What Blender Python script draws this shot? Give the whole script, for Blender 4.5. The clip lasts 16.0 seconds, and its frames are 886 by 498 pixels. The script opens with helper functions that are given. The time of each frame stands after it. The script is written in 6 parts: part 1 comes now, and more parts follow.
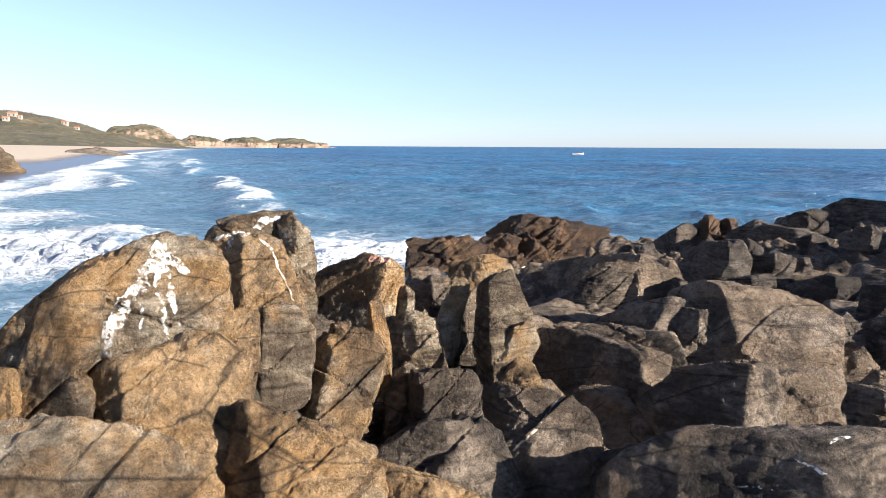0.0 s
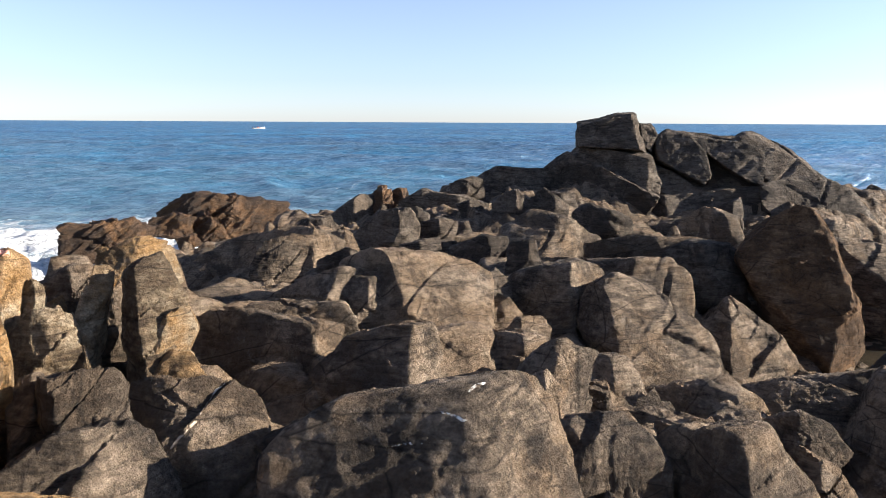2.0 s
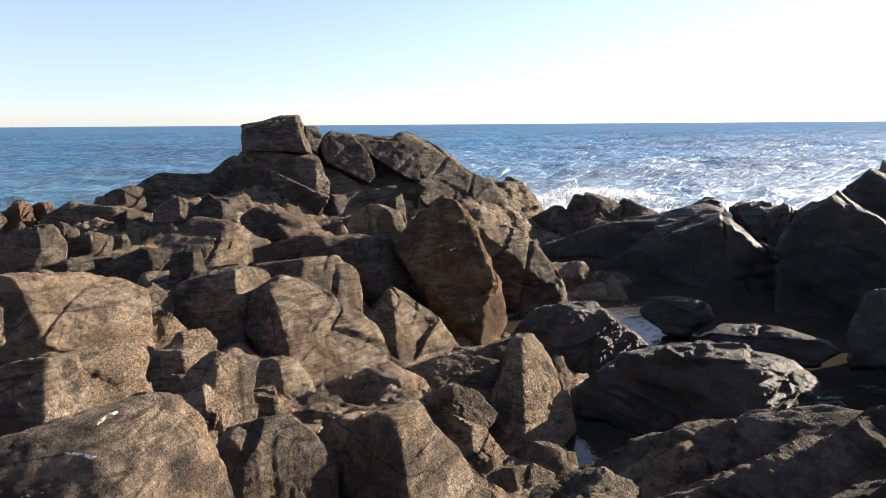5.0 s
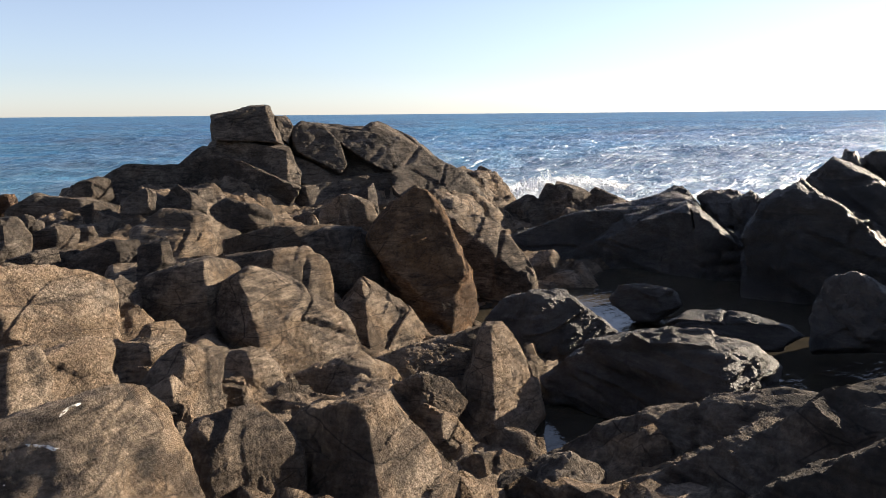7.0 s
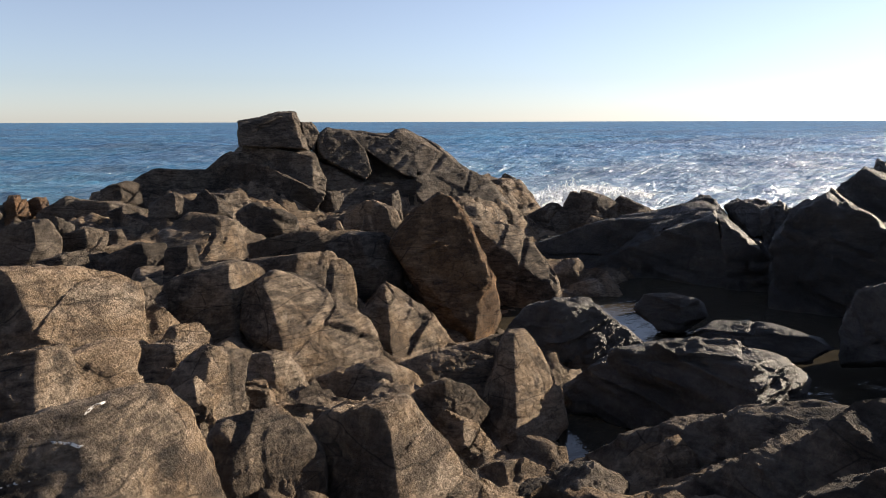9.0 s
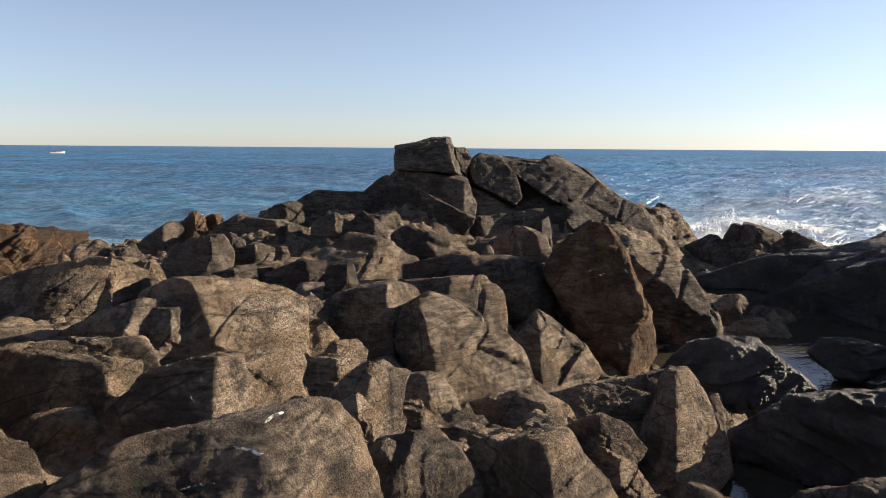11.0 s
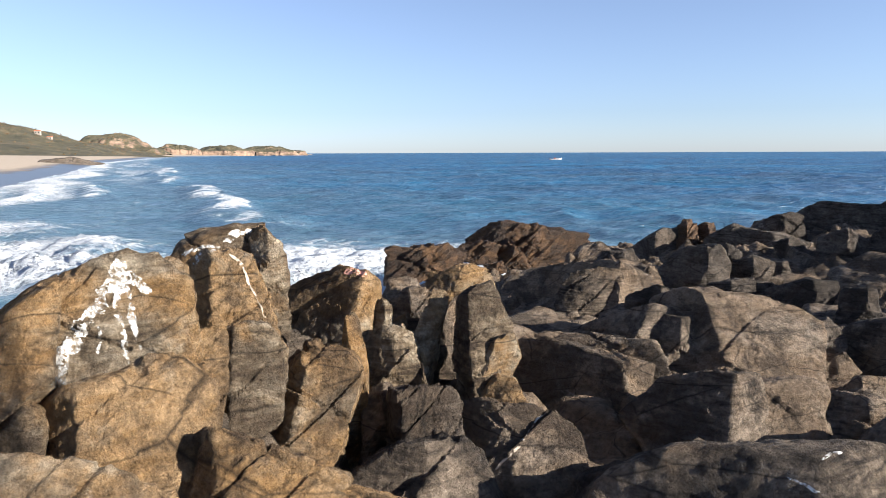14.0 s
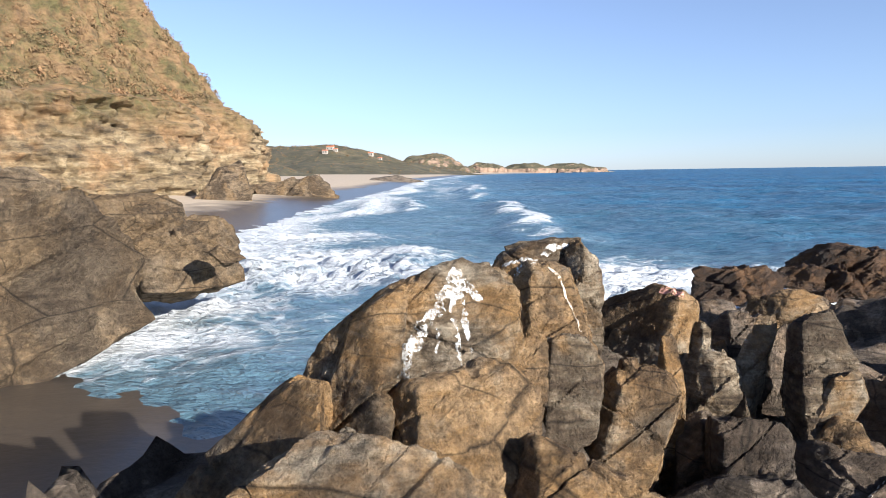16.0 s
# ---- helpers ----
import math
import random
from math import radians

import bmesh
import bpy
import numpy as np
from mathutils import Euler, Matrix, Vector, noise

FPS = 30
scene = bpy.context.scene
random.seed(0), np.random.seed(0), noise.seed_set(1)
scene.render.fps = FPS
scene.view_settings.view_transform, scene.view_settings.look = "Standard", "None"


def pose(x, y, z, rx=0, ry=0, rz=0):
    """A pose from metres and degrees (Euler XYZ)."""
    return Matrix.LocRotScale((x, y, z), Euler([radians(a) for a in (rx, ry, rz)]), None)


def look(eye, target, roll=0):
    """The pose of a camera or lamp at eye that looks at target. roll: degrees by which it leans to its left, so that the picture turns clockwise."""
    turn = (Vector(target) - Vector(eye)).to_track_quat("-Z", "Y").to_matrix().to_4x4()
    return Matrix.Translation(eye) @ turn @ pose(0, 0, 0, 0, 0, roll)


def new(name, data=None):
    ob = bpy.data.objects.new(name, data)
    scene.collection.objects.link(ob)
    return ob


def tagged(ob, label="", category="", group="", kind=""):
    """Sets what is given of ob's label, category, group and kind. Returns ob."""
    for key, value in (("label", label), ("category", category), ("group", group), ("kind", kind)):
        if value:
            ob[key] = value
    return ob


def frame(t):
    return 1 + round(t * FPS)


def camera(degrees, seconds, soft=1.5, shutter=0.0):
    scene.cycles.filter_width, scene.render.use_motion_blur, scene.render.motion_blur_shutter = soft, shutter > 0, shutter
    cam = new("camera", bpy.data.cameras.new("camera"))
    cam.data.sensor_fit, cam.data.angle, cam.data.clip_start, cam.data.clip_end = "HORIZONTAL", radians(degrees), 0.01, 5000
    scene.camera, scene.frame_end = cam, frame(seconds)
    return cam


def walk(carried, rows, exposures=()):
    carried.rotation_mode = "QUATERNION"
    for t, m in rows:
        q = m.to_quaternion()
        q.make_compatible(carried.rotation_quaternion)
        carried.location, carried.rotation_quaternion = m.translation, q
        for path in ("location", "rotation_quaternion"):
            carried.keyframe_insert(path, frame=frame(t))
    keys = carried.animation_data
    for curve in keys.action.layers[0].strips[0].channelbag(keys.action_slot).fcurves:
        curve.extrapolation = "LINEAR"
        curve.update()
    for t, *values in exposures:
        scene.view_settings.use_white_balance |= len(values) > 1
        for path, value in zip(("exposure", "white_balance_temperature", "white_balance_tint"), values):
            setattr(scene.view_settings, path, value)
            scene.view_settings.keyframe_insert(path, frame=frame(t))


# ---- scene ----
cam = camera(62.7, 16.0, soft=0.75)
PATH = [
    (0, (0.097, 0.211, 3.249), (0.082, 2.191, 2.971), 0.3),
    (0.5, (0.151, 0.259, 3.251), (0.316, 2.232, 2.968), 0.3),
    (1, (0.195, 0.275, 3.243), (0.567, 2.215, 2.932), 0.4),
    (1.5, (0.248, 0.285, 3.24), (0.839, 2.168, 2.912), 0.3),
    (2, (0.292, 0.305, 3.227), (1.093, 2.105, 2.885), 0.3),
    (2.5, (0.334, 0.284, 3.222), (1.282, 2.007, 2.856), -0.3),
    (3, (0.358, 0.274, 3.223), (1.417, 1.928, 2.845), -0.7),
    (3.5, (0.389, 0.251, 3.234), (1.585, 1.81, 2.861), -1.1),
    (4, (0.418, 0.23, 3.226), (1.728, 1.695, 2.857), -1.1),
    (4.5, (0.441, 0.201, 3.236), (1.832, 1.599, 2.901), -1.2),
    (5, (0.453, 0.183, 3.241), (1.938, 1.48, 2.904), -0.4),
    (7.5, (0.461, 0.118, 3.241), (1.988, 1.358, 2.876), -0.5),
    (8, (0.466, 0.115, 3.239), (1.987, 1.361, 2.875), -0.5),
    (10.5, (0.456, 0.244, 3.206), (1.778, 1.717, 2.914), 0.4),
    (11, (0.426, 0.284, 3.207), (1.637, 1.852, 2.933), 0.4),
    (11.5, (0.377, 0.268, 3.222), (1.449, 1.938, 2.974), 0.4),
    (12, (0.351, 0.267, 3.215), (1.294, 2.015, 2.976), 0.3),
    (12.5, (0.314, 0.249, 3.228), (1.085, 2.078, 2.977), 0.7),
    (13, (0.245, 0.291, 3.24), (0.787, 2.198, 2.979), 0.5),
    (13.5, (0.183, 0.313, 3.252), (0.497, 2.271, 2.994), 0.5),
    (14, (0.108, 0.334, 3.262), (0.149, 2.316, 3.001), -0.2),
    (14.5, (0.085, 0.345, 3.258), (-0.091, 2.321, 3.006), -0.4),
    (15, (0.057, 0.35, 3.257), (-0.281, 2.311, 3.052), -1.0),
    (15.5, (0.032, 0.347, 3.253), (-0.497, 2.266, 3.067), 0.4),
    (16, (0.01, 0.325, 3.257), (-0.738, 2.168, 3.048), -0.8),
]
EXPOSURES = [(0, 1.75, 5300, 10), (2.5, 1.85, 5750, 10), (5, 1.9, 6000, 11), (8, 1.52, 6100, 11), (10.5, 1.42, 6100, 10), (12.5, 1.55, 5650, 9), (16, 1.46, 5150, 9)]
walk(cam, [(t, look(eye, target, roll)) for t, eye, target, roll in PATH], EXPOSURES)

# ---- light ----
SUN_AZ, SUN_EL = 113.0, 20.0          # degrees clockwise from +y, degrees above the sea
world = bpy.data.worlds.new("world")
scene.world = world
world.use_nodes = True
wn, wl = world.node_tree.nodes, world.node_tree.links
sky = wn.new("ShaderNodeTexSky")
sky.sky_type = "NISHITA"
sky.sun_disc = False
sky.sun_elevation, sky.sun_rotation = radians(SUN_EL), radians(SUN_AZ)
sky.air_density, sky.dust_density, sky.ozone_density = 0.9, 0.2, 3.0
haze = wn.new("ShaderNodeHueSaturation")
haze.inputs["Saturation"].default_value = 0.66
wl.new(sky.outputs[0], haze.inputs["Color"])
tint = wn.new("ShaderNodeMix")
tint.data_type, tint.blend_type = "RGBA", "MULTIPLY"
tint.inputs[0].default_value, tint.inputs[7].default_value = 1.0, (1.05, 1.003, 1.03, 1)
wl.new(haze.outputs[0], tint.inputs[6])
wl.new(tint.outputs[2], wn["Background"].inputs[0])
wn["Background"].inputs[1].default_value = 0.052
sun_data = bpy.data.lights.new("sun", "SUN")
sun_data.energy, sun_data.angle, sun_data.color = 5.0, radians(0.55), (1.0, 0.82, 0.60)
sun = new("sun", sun_data)
sun_way = Vector((math.sin(radians(SUN_AZ)) * math.cos(radians(SUN_EL)), math.cos(radians(SUN_AZ)) * math.cos(radians(SUN_EL)), math.sin(radians(SUN_EL))))
sun.matrix_world = look(sun_way * 100, (0, 0, 0))

# ---- materials ----
class Mat:
    """A node material with short calls for its nodes."""

    def __init__(self, name):
        self.m = bpy.data.materials.new(name)
        self.m.use_nodes = True
        self.t = self.m.node_tree
        self.p = self.t.nodes["Principled BSDF"]

    def node(self, kind, values=None, **settings):
        n = self.t.nodes.new("ShaderNode" + kind)
        for k, v in settings.items():
            setattr(n, k, v)
        for k, v in (values or {}).items():
            self.put(v, n.inputs[k])
        return n

    def put(self, v, socket):
        if isinstance(v, bpy.types.NodeSocket):
            self.t.links.new(v, socket)
        else:
            socket.default_value = v

    def noise(self, at, scale, detail=6, rough=0.6, warp=0.0, kind="FBM"):
        return self.node("TexNoise", {"Vector": at, "Scale": scale, "Detail": detail, "Roughness": rough, "Distortion": warp}, noise_type=kind).outputs["Fac"]

    def ramp(self, fac, *stops):
        n = self.node("ValToRGB", {"Fac": fac})
        while len(n.color_ramp.elements) < len(stops):
            n.color_ramp.elements.new(0.5)
        for e, (at, c) in zip(n.color_ramp.elements, stops):
            e.position = at
            e.color = (c, c, c, 1) if isinstance(c, (int, float)) else (*c, 1)
        return n.outputs["Color"]

    def mix(self, fac, a, b, blend="MIX"):
        n = self.node("Mix", data_type="RGBA", blend_type=blend)
        for v, i in ((fac, 0), (a, 6), (b, 7)):
            self.put((*v, 1) if isinstance(v, tuple) and len(v) == 3 else v, n.inputs[i])
        return n.outputs[2]

    def math(self, op, a, b=0.0, clamp=False):
        n = self.node("Math", operation=op, use_clamp=clamp)
        self.put(a, n.inputs[0])
        self.put(b, n.inputs[1])
        return n.outputs[0]

    def bump(self, height, strength, distance, normal=None):
        n = self.node("Bump", {"Strength": strength, "Distance": distance, "Height": height})
        if normal:
            self.put(normal, n.inputs["Normal"])
        return n.outputs[0]

    def stretch(self, at, scale, turn=(0, 0, 0)):
        return self.node("Mapping", {"Vector": at, "Scale": scale, "Rotation": tuple(radians(a) for a in turn)}).outputs[0]


def rock_material(name, pale, mid, dark, stain, stain_amount, rough=0.85, scale=1.0, wet=0.0, coat=(0.5, 0.5, 0.48), lichen=0.25, speckle=0.45, dip=(18, -38, 12)):
    k = Mat(name)
    at = k.node("NewGeometry").outputs["Position"]
    rnd = k.node("ObjectInfo").outputs["Random"]
    # foliation: layers that dip to the right and away
    layers = k.stretch(at, (1.2 * scale, 2.0 * scale, 5.0 * scale), dip)
    big = k.noise(at, 1.7 * scale, 8, 0.62, 0.3)
    bands = k.noise(layers, 1.8, 4, 0.6, 0.8)
    fine = k.noise(at, 8.5 * scale, 9, 0.74, 0.4)
    grit = k.noise(at, 48 * scale, 6, 0.72)
    # thin streaks along the layers
    thin = k.noise(k.stretch(at, (2.2 * scale, 3.5 * scale, 17.0 * scale), dip), 1.6, 7, 0.62, 0.9)
    tone = k.math("ADD", k.math("ADD", k.math("MULTIPLY", bands, 0.30), k.math("MULTIPLY", thin, 0.36)), k.math("ADD", k.math("MULTIPLY", fine, 0.28), k.math("MULTIPLY", rnd, 0.06)))
    col = k.ramp(tone, (0.40, dark), (0.47, mid), (0.56, pale))
    patch = k.ramp(k.math("ADD", big, k.math("MULTIPLY", k.math("SUBTRACT", rnd, 0.5), 0.12)), (0.50 - 0.1 * stain_amount, 0.0), (0.60 - 0.1 * stain_amount, 1.0))
    col = k.mix(k.math("MULTIPLY", patch, stain_amount), col, stain)
    # dark weathered crust in large patches, black lichen, salt-bleached skin
    crust = k.ramp(k.noise(at, 1.15 * scale, 11, 0.68, 0.7), (0.49, 0.0), (0.55, 1.0))
    col = k.mix(k.math("MULTIPLY", crust, 0.62), col, tuple(0.9 * c for c in dark))
    black = k.ramp(k.noise(at, 5.5 * scale, 10, 0.75, 0.5), (0.54, 0.0), (0.64, 1.0))
    col = k.mix(k.math("MULTIPLY", black, 0.5), col, tuple(0.35 * c for c in dark))
    skin = k.ramp(k.noise(at, 4.2 * scale, 11, 0.8, 0.8), (0.60, 0.0), (0.68, 1.0))
    col = k.mix(k.math("MULTIPLY", skin, lichen), col, coat)
    speck = k.ramp(k.noise(at, 27 * scale, 9, 0.8, 0.3), (0.38, 0.22), (0.50, 1.0), (0.64, 1.9))
    col = k.mix(speckle, col, speck, "MULTIPLY")
    # fine dark fissures
    warped = k.mix(0.07, at, k.node("TexNoise", {"Vector": at, "Scale": 2.2 * scale, "Detail": 5}).outputs["Color"], "ADD")
    cells = k.node("TexVoronoi", {"Vector": k.stretch(warped, (0.55, 1.0, 2.6), (25, -35, 10)), "Scale": 1.0 * scale}, feature="DISTANCE_TO_EDGE").outputs["Distance"]
    cells2 = k.node("TexVoronoi", {"Vector": k.stretch(warped, (0.7, 1.0, 2.0), (12, -50, 30)), "Scale": 2.7 * scale}, feature="DISTANCE_TO_EDGE").outputs["Distance"]
    seam = k.math("MULTIPLY", k.ramp(cells, (0.0, 1.0), (0.013, 0.0)), k.ramp(k.noise(at, 1.1 * scale, 4), (0.42, 0.0), (0.52, 1.0)))
    seam2 = k.math("MULTIPLY", k.ramp(cells2, (0.0, 0.9), (0.022, 0.0)), k.ramp(k.noise(at, 1.7 * scale, 4), (0.50, 0.0), (0.60, 1.0)))
    seam = k.math("MAXIMUM", seam, seam2)
    col = k.mix(k.math("MULTIPLY", seam, 0.75), col, tuple(0.18 * c for c in dark))
    k.put(col, k.p.inputs["Base Color"])
    k.put(k.math("ADD", k.math("MULTIPLY", fine, 0.25), rough - 0.12 - wet * 0.4), k.p.inputs["Roughness"])
    k.p.inputs["Specular IOR Level"].default_value = 0.25 + wet * 0.4
    n = k.bump(k.noise(layers, 3.2, 5, 0.6, 0.8), 0.6, 0.08 / scale)
    n = k.bump(thin, 0.9, 0.05 / scale, n)
    n = k.bump(k.noise(at, 7.5 * scale, 9, 0.70, 0.3), 1.0, 0.13 / scale, n)
    n = k.bump(k.noise(at, 19 * scale, 7, 0.68, 0.2), 1.0, 0.10 / scale, n)
    n = k.bump(grit, 1.0, 0.026 / scale, n)
    n = k.bump(seam, -1.0, 0.08 / scale, n)
    k.put(n, k.p.inputs["Normal"])
    return k.m


ROCK_OCHRE = rock_material("ochre_gneiss", (0.46, 0.38, 0.27), (0.235, 0.175, 0.108), (0.070, 0.050, 0.034), (0.42, 0.235, 0.075), 0.62, coat=(0.52, 0.46, 0.38), lichen=0.35, speckle=0.5, dip=(20, 52, 10))
ROCK_GREY = rock_material("grey_gneiss", (0.368, 0.292, 0.216), (0.186, 0.145, 0.105), (0.044, 0.035, 0.028), (0.265, 0.172, 0.092), 0.42, coat=(0.52, 0.46, 0.39), lichen=0.45)
ROCK_DARK = rock_material("dark_gneiss", (0.220, 0.183, 0.145), (0.116, 0.095, 0.075), (0.036, 0.030, 0.025), (0.168, 0.120, 0.078), 0.3, scale=0.8, lichen=0.25, coat=(0.40, 0.36, 0.31))
ROCK_WET = rock_material("wet_black_gneiss", (0.115, 0.10, 0.086), (0.058, 0.051, 0.044), (0.022, 0.020, 0.017), (0.09, 0.069, 0.046), 0.25, rough=0.75, wet=0.6, lichen=0.03, coat=(0.12, 0.11, 0.10))
ROCK_REEF = rock_material("mussel_crusted_rock", (0.168, 0.101, 0.054), (0.087, 0.050, 0.027), (0.028, 0.018, 0.012), (0.156, 0.078, 0.024), 0.45, rough=0.7, wet=0.25, scale=1.3, lichen=0.15)
ROCK_RUST = rock_material("rust_brown_gneiss", (0.27, 0.175, 0.098), (0.155, 0.094, 0.051), (0.050, 0.031, 0.019), (0.205, 0.110, 0.046), 0.5, lichen=0.15, coat=(0.40, 0.32, 0.23))
ROCK_OUTCROP = rock_material("brown_outcrop_rock", (0.31, 0.235, 0.15), (0.17, 0.125, 0.077), (0.058, 0.043, 0.030), (0.27, 0.175, 0.08), 0.5, scale=0.35, lichen=0.15, coat=(0.36, 0.32, 0.25))


def sea_material():
    k = Mat("sea_water")
    at = k.node("NewGeometry").outputs["Position"]
    foam = k.node("Attribute", attribute_name="foam").outputs["Fac"]
    shoal = k.node("Attribute", attribute_name="shoal").outputs["Fac"]
    lace = k.noise(k.stretch(at, (1.0, 0.8, 1.0)), 0.55, 9, 0.62, 1.6)
    lace2 = k.noise(at, 2.6, 8, 0.65, 2.0)
    web = k.node("TexVoronoi", {"Vector": k.mix(0.5, at, k.node("TexNoise", {"Vector": at, "Scale": 1.1, "Detail": 4}).outputs["Color"], "ADD"), "Scale": 1.3}, feature="DISTANCE_TO_EDGE").outputs["Distance"]
    lines = k.ramp(web, (0.0, 0.10), (0.16, 0.0))
    cover = k.math("ADD", k.math("ADD", k.math("MULTIPLY", lace, 0.7), k.math("MULTIPLY", lace2, 0.3)), lines)
    cover = k.math("ADD", cover, k.math("MULTIPLY", k.math("SUBTRACT", foam, 0.5), 0.75))
    white = k.ramp(cover, (0.56, 0.0), (0.78, 1.0))
    white = k.math("MULTIPLY", white, k.ramp(foam, (0.03, 0.0), (0.2, 1.0)))
    drift = k.ramp(k.noise(k.stretch(at, (0.05, 0.16, 1.0)), 0.22, 6, 0.6), (0.40, (0.001, 0.066, 0.172)), (0.62, (0.003, 0.114, 0.236)))
    belt = k.ramp(k.noise(k.stretch(at, (0.015, 0.075, 1.0), (0, 0, -8)), 1.0, 5, 0.6, 0.4), (0.38, 0.55), (0.62, 1.25))
    drift = k.mix(1.0, drift, belt, "MULTIPLY")
    deep = k.mix(shoal, drift, (0.09, 0.17, 0.20))
    milky = k.mix(k.math("MULTIPLY", foam, 0.5), deep, (0.30, 0.40, 0.46))
    swell = k.noise(k.stretch(at, (0.08, 0.14, 1.0), (0, 0, -12)), 1.0, 3, 0.5, 0.3)
    chop = k.noise(k.stretch(at, (0.40, 1.0, 1.0), (0, 0, 30)), 1.0, 5, 0.6, 0.1)
    wavelet = k.noise(k.stretch(at, (1.0, 1.9, 1.0), (0, 0, 15)), 1.5, 6, 0.62, 0.1)
    ripple = k.noise(k.stretch(at, (1.0, 1.4, 1.0), (0, 0, -25)), 5.5, 4, 0.6, 0.2)
    n = k.bump(swell, 1.0, 0.9)
    n = k.bump(chop, 1.0, 0.45, n)
    n = k.bump(wavelet, 1.0, 0.26, n)
    n = k.bump(ripple, 0.7, 0.06, n)
    n = k.bump(white, 0.6, 0.08, n)
    body = k.node("BsdfDiffuse", {"Color": milky, "Normal": n}).outputs[0]
    shine = k.node("BsdfGlossy", {"Color": (1, 1, 1, 1), "Roughness": 0.28, "Normal": n}).outputs[0]
    froth = k.node("BsdfDiffuse", {"Color": (0.68, 0.70, 0.71, 1), "Normal": n}).outputs[0]
    # wave backs mirror the sky, their fronts show the water's own colour
    grazing = k.node("Fresnel", {"IOR": 1.33, "Normal": n}).outputs[0]
    facing = k.math("ADD", k.math("MULTIPLY", chop, 0.5), k.math("MULTIPLY", wavelet, 0.5))
    gloss = k.math("MULTIPLY", k.math("MINIMUM", grazing, 0.68), k.ramp(facing, (0.40, 0.20), (0.52, 0.42), (0.64, 0.78)))
    water = k.node("MixShader", {0: gloss, 1: body, 2: shine}).outputs[0]
    k.put(k.node("MixShader", {0: white, 1: water, 2: froth}).outputs[0], k.t.nodes["Material Output"].inputs["Surface"])
    return k.m


def pool_material():
    k = Mat("still_pool_water")
    at = k.node("NewGeometry").outputs["Position"]
    k.put(k.ramp(k.noise(at, 0.9, 6), (0.35, (0.022, 0.020, 0.016)), (0.65, (0.05, 0.042, 0.028))), k.p.inputs["Base Color"])
    k.p.inputs["Roughness"].default_value = 0.04
    k.p.inputs["IOR"].default_value = 1.33
    k.put(k.bump(k.noise(k.stretch(at, (1, 2.2, 1), (0, 0, 40)), 5.0, 3, 0.5), 0.35, 0.03), k.p.inputs["Normal"])
    return k.m


def sand_material():
    k = Mat("beach_sand")
    at = k.node("NewGeometry").outputs["Position"]
    height = k.node("SeparateXYZ", {0: at}).outputs[2]
    edge = k.math("ADD", k.math("MULTIPLY", height, 0.62), k.math("MULTIPLY", k.math("SUBTRACT", k.noise(at, 0.25, 5), 0.5), 0.5))
    damp = k.ramp(edge, (0.0, 1.0), (0.75, 0.0))
    damp.node.color_ramp.elements[0].position, damp.node.color_ramp.elements[1].position = 0.30, 0.50
    grain = k.noise(at, 60, 5, 0.7)
    dry = k.mix(grain, (0.42, 0.33, 0.23), (0.54, 0.44, 0.32))
    dry = k.mix(k.ramp(k.noise(at, 0.6, 6), (0.4, 0.0), (0.7, 0.5)), dry, (0.36, 0.28, 0.19))
    wet = k.mix(grain, (0.050, 0.040, 0.031), (0.078, 0.063, 0.048))
    k.put(k.mix(damp, dry, wet), k.p.inputs["Base Color"])
    k.put(k.math("SUBTRACT", 0.9, k.math("MULTIPLY", damp, 0.62)), k.p.inputs["Roughness"])
    k.put(k.bump(k.noise(at, 3.0, 8, 0.6), 0.25, 0.05), k.p.inputs["Normal"])
    return k.m


def cliff_material():
    k = Mat("layered_cliff_rock")
    at = k.node("NewGeometry").outputs["Position"]
    layers = k.stretch(at, (0.3, 0.3, 1.7), (14, 10, 0))
    bands = k.noise(layers, 0.9, 10, 0.66, 0.5)
    col = k.ramp(bands, (0.36, (0.075, 0.054, 0.030)), (0.45, (0.20, 0.145, 0.078)), (0.55, (0.32, 0.24, 0.13)), (0.66, (0.44, 0.35, 0.21)))
    rust = k.ramp(k.noise(at, 0.16, 7), (0.48, 0.0), (0.62, 0.5))
    col = k.mix(rust, col, (0.43, 0.24, 0.10))
    soil = k.mix(k.noise(at, 1.2, 8), (0.19, 0.112, 0.048), (0.31, 0.20, 0.095))
    grass = k.mix(k.ramp(k.noise(at, 0.35, 8, 0.7), (0.42, 0.0), (0.60, 1.0)), soil, (0.13, 0.11, 0.04))
    high = k.node("SeparateXYZ", {0: at}).outputs[2]
    cap = k.ramp(k.math("MULTIPLY", k.math("ADD", high, k.math("MULTIPLY", k.noise(at, 0.12, 6), 12.0)), 0.05), (0.70, 0.0), (0.88, 1.0))
    col = k.mix(cap, col, grass)
    dark = k.ramp(k.noise(at, 0.8, 9, 0.7), (0.36, 0.35), (0.55, 1.0))
    col = k.mix(0.8, col, dark, "MULTIPLY")
    k.put(col, k.p.inputs["Base Color"])
    k.p.inputs["Roughness"].default_value = 0.92
    n = k.bump(bands, 0.9, 0.9)
    n = k.bump(k.noise(at, 2.2, 10, 0.7), 0.8, 0.4, n)
    k.put(n, k.p.inputs["Normal"])
    return k.m


